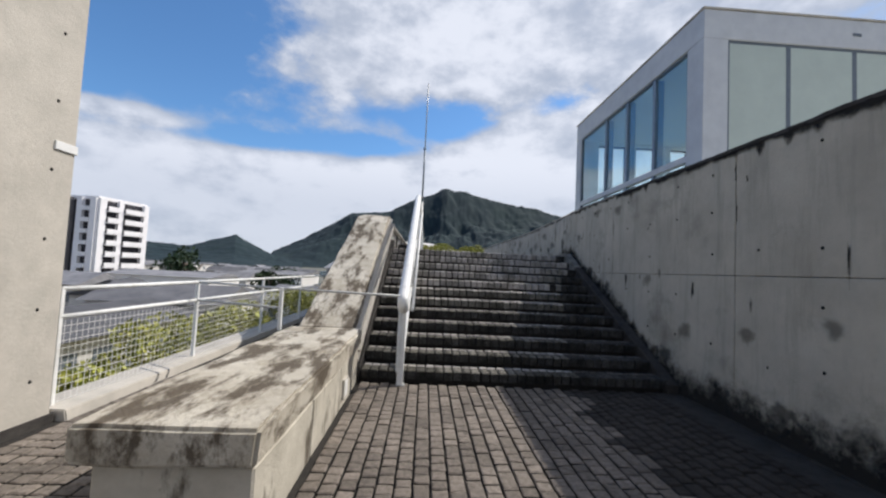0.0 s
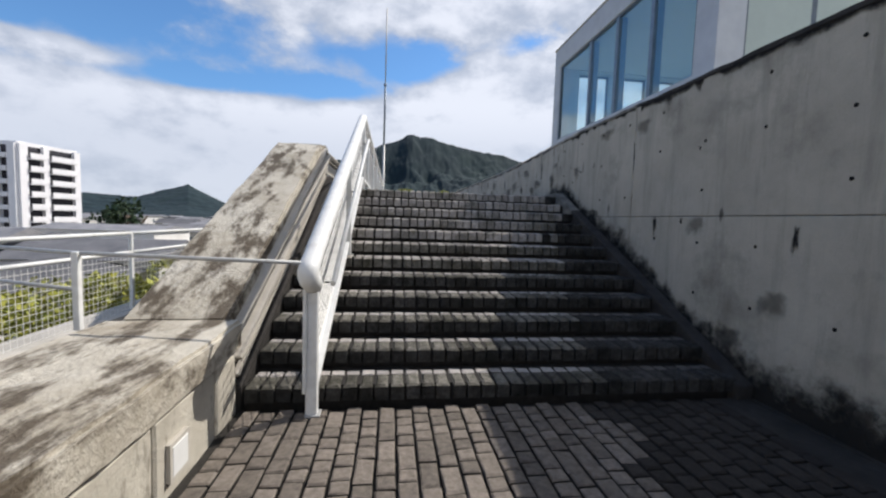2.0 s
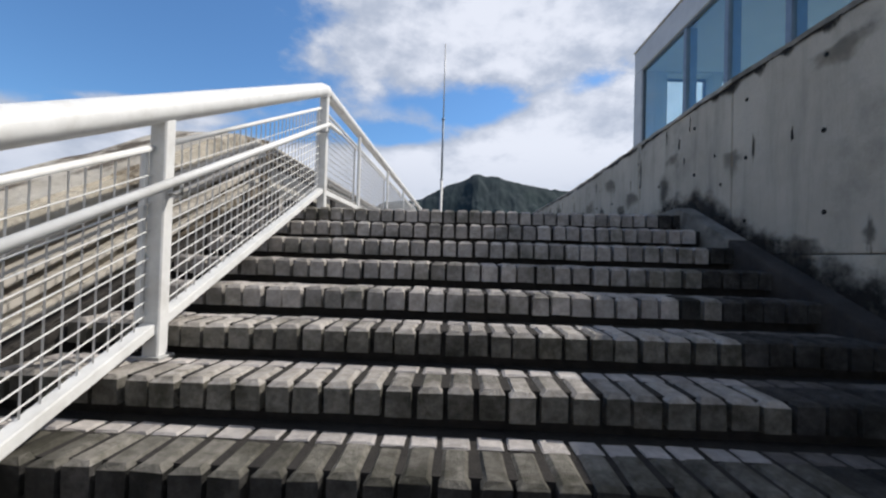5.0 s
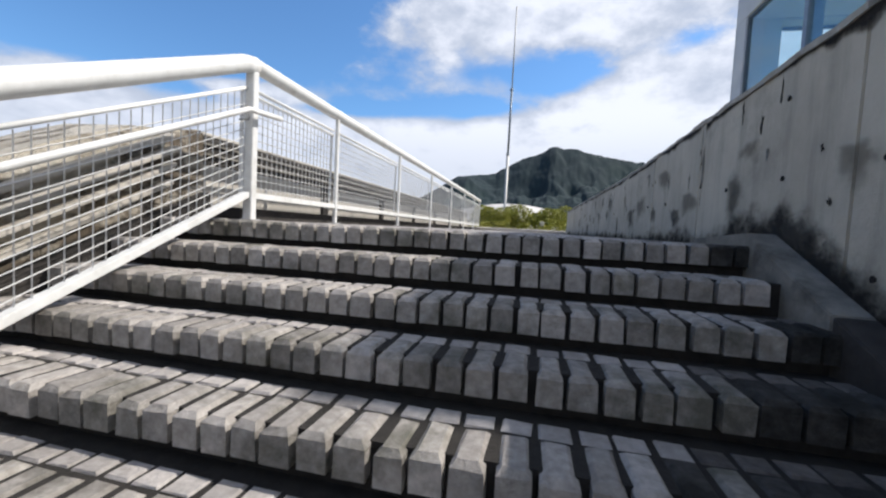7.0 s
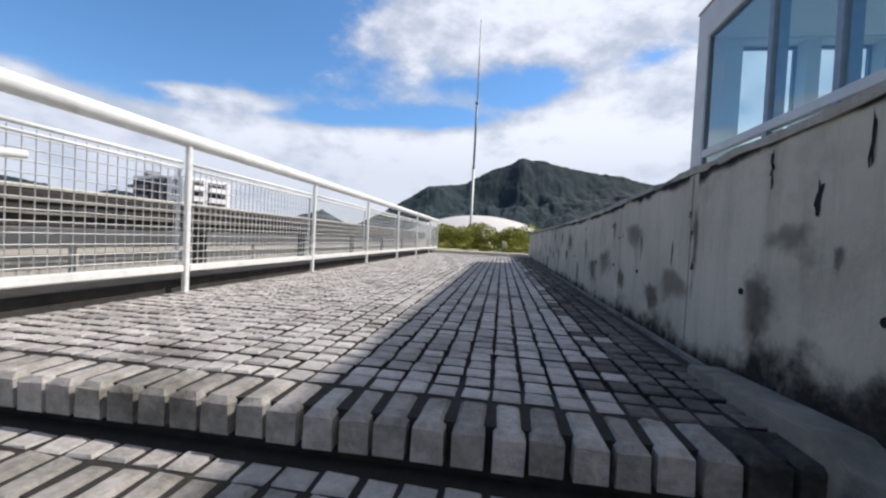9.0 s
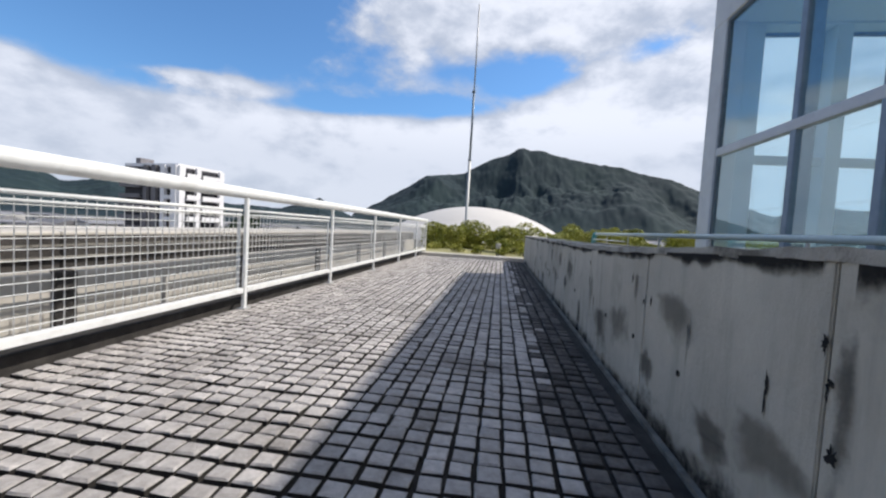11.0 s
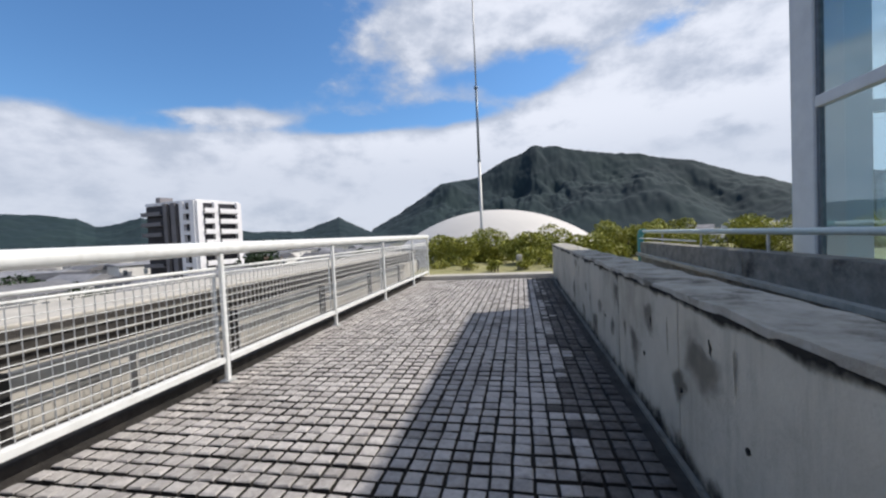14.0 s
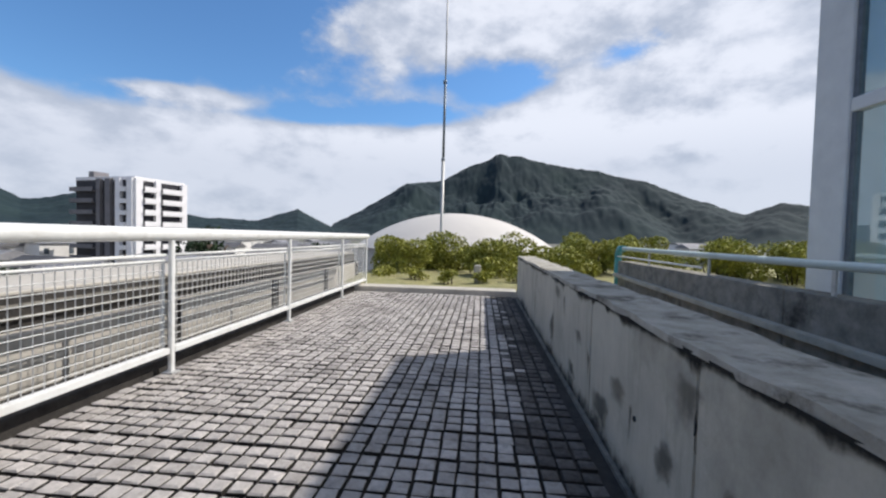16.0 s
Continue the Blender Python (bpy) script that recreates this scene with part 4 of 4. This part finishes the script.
# ---- apartment tower ----
tower = thing("apartment_tower", "ten-storey white apartment tower with dark stair bays and stacked balconies", "building", (-88.6, 104.3, -17.9))
tower.rotation_euler = (0, 0, radians(-10))
FL, FH = 11, 3.05
TH = FL * FH
LA, LB = 21.0, 14.5
body = part("body", boxes(((-LA, 0, 0), (0, LB, TH))), tower_dark, tower)
part("parapet", boxes(((-LA - 0.1, -0.1, TH), (0.1, LB + 0.1, TH + 0.9))), tower_white, tower)
part("lift_tower", boxes(((-LA - 1.5, 4, 0), (-LA + 0.5, 8, TH + 3.2))), tower_grey, tower)
for u0, u1, ma in ((-1.6, 0.25, tower_white), (-5.6, -4.0, tower_white), (-9.2, -7.4, tower_grey), (-12.4, -11.0, tower_grey)):
    part("pier", boxes(((u0, -0.9, 0), (u1, 0.2, TH + 0.4))), ma, tower)
for v0, v1 in ((-0.25, 1.6), (5.2, 6.6), (LB - 1.4, LB + 0.2)):
    part("pier", boxes(((-0.2, v0, 0), (0.9, v1, TH + 0.4))), tower_white, tower)
for f in range(FL):
    z = f * FH
    part("balcony", boxes(((-LA, -1.6, z), (-12.6, 0.1, z + 0.25)), ((-LA, -1.7, z), (-12.6, -1.5, z + 1.15))), tower_grey, tower)
    part("balcony", boxes(((-3.9, -1.2, z), (-1.7, 0.1, z + 1.1))), tower_white, tower)
    part("balcony", boxes(((-0.1, 1.7, z), (1.5, 5.1, z + 0.25)), ((1.35, 1.7, z), (1.5, 5.1, z + 1.5))), tower_white, tower)
    part("balcony", boxes(((-0.1, 6.7, z), (1.5, LB - 1.5, z + 0.25)), ((1.35, 6.7, z), (1.5, LB - 1.5, z + 1.5))), tower_white, tower)

# ---- town ----


def house(w, d, h, rise):
    t = thing("house", "small town house with a grey tiled roof", "house", (0, 0, -9), group="town houses")
    part("wall", boxes(((-w / 2, -d / 2, 0), (w / 2, d / 2, h))), house_wall, t)
    part("roof", prism([(-d / 2 - 0.5, h), (0, h + rise), (d / 2 + 0.5, h)], "x", -w / 2 - 0.5, w / 2 + 0.5), roof_mat, t)
    for k in range(3):
        part("window", boxes(((-w / 2 + 1 + k * w / 3, -d / 2 - 0.04, h * 0.55), (-w / 2 + 2.2 + k * w / 3, -d / 2 + 0.02, h * 0.8))), frame_mat, t)
    return t


rng = np.random.default_rng(11)
kinds = [house(9, 7, 5.6, 1.8), house(12, 8, 6.0, 1.6), house(7, 7, 3.4, 1.5), house(18, 10, 7.0, 0.8)]
spots = []
for k in range(260):
    a = radians(rng.uniform(-62, -17))
    r = rng.uniform(38, 330) ** 1.0
    x, y = math.sin(a) * r, math.cos(a) * r
    if all((x - p) ** 2 + (y - q) ** 2 > 130 for p, q in spots) and (x + 92) ** 2 + (y - 112) ** 2 > 900 and (x > -60 or r > 60) and x < -14:
        spots.append((x, y))
for k, (x, y) in enumerate(spots):
    m = pose(x, y, -9, 0, 0, rng.uniform(-25, 25) + (90 if rng.random() < 0.3 else 0))
    if k < len(kinds):
        kinds[k].matrix_basis = m
    else:
        copy_thing(kinds[k % len(kinds)], m)
for k in range(7):
    a = radians(rng.uniform(18, 33))
    r = rng.uniform(140, 260)
    copy_thing(kinds[k % 4], pose(math.sin(a) * r, math.cos(a) * r, -5, 0, 0, rng.uniform(-30, 30)))
setting("road", boxes(((-18, 2, -9.0), (-11, 300, -8.94))), asphalt_mat, "asphalt road below the terrace")
depot = thing("long_shed", "long low grey-roofed shed beside the road", "building", (-27, 30, -9))
part("wall", boxes(((-5, -24, 0), (5, 24, 5.2))), house_wall, depot)
part("roof", prism([(-6, 5.2), (0, 6.4), (6, 5.2)], "y", -25, 25), roof_mat, depot)
for k in range(16):
    part("window", boxes(((4.98, -22.5 + k * 2.9, 2.2), (5.05, -20.8 + k * 2.9, 4.2))), frame_mat, depot)
setting("water", boxes(((-150, 330, -9.0), (-60, 700, -8.9))), river_mat, "pale river between the town and the hills")

# ---- mountains ----


def ridge(name, label, control, dist, base, seed, rough):
    """A wooded ridge: outline through a few azimuth and elevation pairs, with spurs and gullies."""
    az0, az1 = control[0][0], control[-1][0]
    na, nr = int((az1 - az0) * 10), 70
    xs_, ys_ = [c[0] for c in control], [c[1] for c in control]
    vs, fs = [], []
    for j in range(nr + 1):
        t = j / nr
        rr = dist * (0.62 + 0.38 * t)
        for i in range(na + 1):
            az = az0 + (az1 - az0) * i / na
            el = float(np.interp(az, xs_, ys_))
            top = math.tan(radians(el)) * dist + 2.0
            gx, gy = math.sin(radians(az)) * rr, math.cos(radians(az)) * rr
            spur = noise.fractal(Vector((gx / 260, gy / 420, seed)), 1.0, 2.1, 5) * rough
            z = base + (top - base) * t ** 1.15 * (1 + spur * (1 - t) * 1.9)
            z += noise.fractal(Vector((gx / 34, gy / 34, seed)), 0.8, 2.0, 3) * dist * 0.0028 * min(1, t * 2)
            vs.append((math.sin(radians(az)) * rr, math.cos(radians(az)) * rr, z))
    for j in range(nr):
        for i in range(na):
            a = j * (na + 1) + i
            fs.append((a, a + 1, a + na + 2, a + na + 1))
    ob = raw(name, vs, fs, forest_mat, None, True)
    tagged(ob, label, "mountain", kind="structure")


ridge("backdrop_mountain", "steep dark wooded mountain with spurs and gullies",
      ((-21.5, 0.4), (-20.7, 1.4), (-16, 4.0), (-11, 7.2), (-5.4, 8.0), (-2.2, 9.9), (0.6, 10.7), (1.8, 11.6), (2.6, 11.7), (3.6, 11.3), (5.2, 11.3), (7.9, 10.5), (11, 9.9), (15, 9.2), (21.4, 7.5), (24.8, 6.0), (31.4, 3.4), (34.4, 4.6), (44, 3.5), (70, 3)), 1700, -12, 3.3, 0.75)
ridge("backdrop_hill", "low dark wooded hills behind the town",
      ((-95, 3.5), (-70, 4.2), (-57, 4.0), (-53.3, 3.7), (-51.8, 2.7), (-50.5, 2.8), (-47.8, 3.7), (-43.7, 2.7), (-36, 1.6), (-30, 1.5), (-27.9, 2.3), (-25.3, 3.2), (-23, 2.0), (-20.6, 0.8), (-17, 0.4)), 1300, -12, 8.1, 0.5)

# ---- steps ----
stair = tagged(new("stair"), "wide outdoor stair of twelve steps edged with upright stone setts", "stairs", kind="structure")
stair_bm = [part("step", boxes(((STAIR_L, k * TREAD + 0.045, -0.2), (STAIR_R - 0.03, (k + 1) * TREAD + 0.1 if k < STEPS - 1 else Y_TOP + 0.35, (k + 1) * RISE - 0.012))), mortar, stair) for k in range(STEPS)]


def stone_mesh(name, w, d, h, ma, b=0.012, seed=0, earthy=False):
    """One hewn stone: a slab with a rounded, uneven upper edge."""
    rng_ = np.random.default_rng(seed)
    x, y = w / 2, d / 2
    j = lambda s: rng_.uniform(-s, s)
    lower = [(-x, -y), (x, -y), (x, y), (-x, y)]
    vs = [(px, py, 0) for px, py in lower]
    vs += [(px + j(0.003), py + j(0.003), h - b + j(0.002)) for px, py in lower]
    vs += [(px * (1 - b / x) + j(0.003), py * (1 - b / y) + j(0.003), h + j(0.0025)) for px, py in lower]
    fs = [(8, 9, 10, 11)]
    for i in range(4):
        n = (i + 1) % 4
        fs += [(i, n, 4 + n, 4 + i), (4 + i, 4 + n, 8 + n, 8 + i)]
    me = bpy.data.meshes.new(name)
    me.from_pydata(vs, [], fs)
    me.materials.append(ma)
    if earthy:
        me.materials.append(mortar)
        me.polygons.foreach_set("material_index", [1 if i % 2 else 0 for i in range(9)])
    return me, vs, fs


BW = 0.1112
shade_nose = [stone_mesh("brick", BW - 0.020, 0.205, 0.112, dark_brick_mat, 0.018, 20 + s) for s in range(7)]
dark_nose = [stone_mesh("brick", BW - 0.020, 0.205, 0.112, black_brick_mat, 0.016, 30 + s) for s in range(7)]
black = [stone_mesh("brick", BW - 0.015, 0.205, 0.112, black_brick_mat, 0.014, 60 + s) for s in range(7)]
# Riser faces get a darker material than treads: shade put into colour.
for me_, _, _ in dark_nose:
    me_.materials.append(dark_brick_mat)
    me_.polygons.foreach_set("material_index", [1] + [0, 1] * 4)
for me_, _, _ in shade_nose:
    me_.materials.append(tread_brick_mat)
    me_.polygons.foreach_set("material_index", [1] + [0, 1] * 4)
nose = [stone_mesh("brick", BW - 0.020, 0.205, 0.112, brick_mat, 0.018, s) for s in range(7)]
small = [stone_mesh("sett", BW - 0.018, 0.088, 0.06, sett_part_mat, 0.007, 40 + s, True) for s in range(7)]
paver = [stone_mesh("paver", 0.1, 0.1, 0.05, paver_part_mat, 0.008, 80 + s, True) for s in range(7)]


def stones(name, places, kinds_, ma, parent, single):
    """Stones as objects of their own (single) or joined into one stuff mesh. places: x, y, z, turn, sx, sy."""
    V, Fc = [], []
    for k, (x, y, z, a, sx_, sy_) in enumerate(places):
        me, vs, fs = kinds_[(k * 5 + int(x * 37) + int(y * 53)) % len(kinds_)]
        if single:
            ob = new(name, me)
            ob.parent = parent
            ob.matrix_basis = Matrix.LocRotScale((x, y, z), Euler((0, 0, a)), (sx_, sy_, 1))
        else:
            n = len(V)
            c, s = math.cos(a), math.sin(a)
            V.extend((x + px * sx_ * c - py * sy_ * s, y + px * sx_ * s + py * sy_ * c, z + pz) for px, py, pz in vs)
            Fc.extend(tuple(n + i for i in f) for f in fs)
    if not single:
        ob = raw(name, V, Fc, ma, parent)
        if len(kinds_[0][0].materials) > 1:
            ob.data.materials.append(mortar)
            ob.data.polygons.foreach_set("material_index", [1 if i % 9 % 2 else 0 for i in range(len(Fc))])
        tagged(ob, kind="stuff")


rng = np.random.default_rng(3)
for k in range(STEPS):
    top = (k + 1) * RISE
    places, back = [], []
    x = STAIR_L + 0.06
    while x < STAIR_R - 0.04:
        w = rng.uniform(0.92, 1.08)
        places.append((x, k * TREAD + 0.100 + rng.uniform(-0.006, 0.006), top - 0.112 + rng.uniform(-0.004, 0.003), rng.uniform(-0.025, 0.025), w, 1.0))
        back.append((x, k * TREAD + 0.255 + rng.uniform(-0.004, 0.004), top - 0.064 + rng.uniform(-0.003, 0.002), rng.uniform(-0.04, 0.04), w, 1.0))
        x += BW * w * 1.0
    # Beyond this x, towards the wall, the stones are darker.
    dark_x = 0.95 + 0.075 * k + (0.22 if k >= 9 else 0.0)
    dark_ = [q for q in places if q[0] > dark_x + 0.22 * noise.noise(Vector((q[0] * 9, k, 0)))]
    # Lower steps take darker stones than upper ones.
    stones("brick", [q for q in places if q not in dark_], nose if k >= 7 else shade_nose if k >= 5 else dark_nose, brick_joined_mat, stair_bm[k], True)
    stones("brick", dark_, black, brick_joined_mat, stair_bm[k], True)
    if k < STEPS - 1:
        stones("setts", [q for q in back if q[0] < dark_x], small, sett_mat, stair_bm[k], False)
        stones("mossy_setts", [q for q in back if q[0] >= dark_x], small, mossy_sett_mat, stair_bm[k], False)

# ---- paving ----
floor = tagged(new("floor"), "upper walk paved with worn square grey stone setts in straight rows", "paving", kind="structure")
P = 0.108
one, many = [], []
ny = int((Y_END - Y_TOP - 0.21) / P)
nx = int((2.15 + 1.26) / P)
edge = []
for j in range(ny):
    shift = rng.uniform(-0.008, 0.008)
    for i in range(nx):
        x, y = -1.26 + P * (i + 0.5) + rng.uniform(-0.004, 0.004), Y_TOP + 0.21 + P * (j + 0.5) + shift + rng.uniform(-0.004, 0.004)
        item = (x, y, DECK - 0.062 + rng.uniform(-0.003, 0.002), rng.uniform(-0.05, 0.05), rng.uniform(0.92, 1.02), rng.uniform(0.90, 1.03))
        (edge if x > 1.72 + 0.16 * noise.noise(Vector((y * 1.1, 0, 0))) + 0.22 * noise.noise(Vector((x * 8, y * 8, 2))) else one if 5.2 < y < 6.35 and x < 1.7 else many).append(item)
stones("sett", one, small, sett_part_mat, floor, True)
stones("setts", many, small, sett_mat, floor, False)
stones("mossy_setts", edge, small, mossy_sett_mat, floor, False)

low = tagged(new("pavement"), "lower landing paved with brown stone pavers in uneven running rows", "paving", kind="structure")
one, many, shaded = [], [], []
col = 0
x = -1.66
while x < 1.80:
    y = -0.02 - (0.05 if col % 2 else 0.0)
    while y > -6.5:
        d = 0.205 if rng.random() < 0.2 else 0.1
        item = (x + 0.055, y - d / 2 - 0.004, -0.05 + rng.uniform(-0.004, 0.003), rng.uniform(-0.02, 0.02), rng.uniform(0.95, 1.02), d / 0.1)
        # Pavers towards the wall get the colour with the shade painted in.
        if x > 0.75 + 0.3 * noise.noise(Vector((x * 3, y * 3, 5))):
            shaded.append(item)
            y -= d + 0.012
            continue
        (one if -1.15 < y < -0.2 and x < 0.9 and len(one) < 260 else many).append(item)
        y -= d + 0.012
    x += 0.114
    col += 1
x = -3.8
while x < -2.55:
    y = 0.0
    while y > -6.5:
        many.append((x + 0.055, y - 0.055, -0.05 + rng.uniform(-0.004, 0.003), rng.uniform(-0.02, 0.02), 1.0, 1.0))
        y -= 0.112
    x += 0.114
stones("paver", one, paver, paver_part_mat, low, True)
stones("pavers", many, paver, paver_mat, low, False)
stones("damp_pavers", shaded, paver, shaded_paver_mat, low, False)
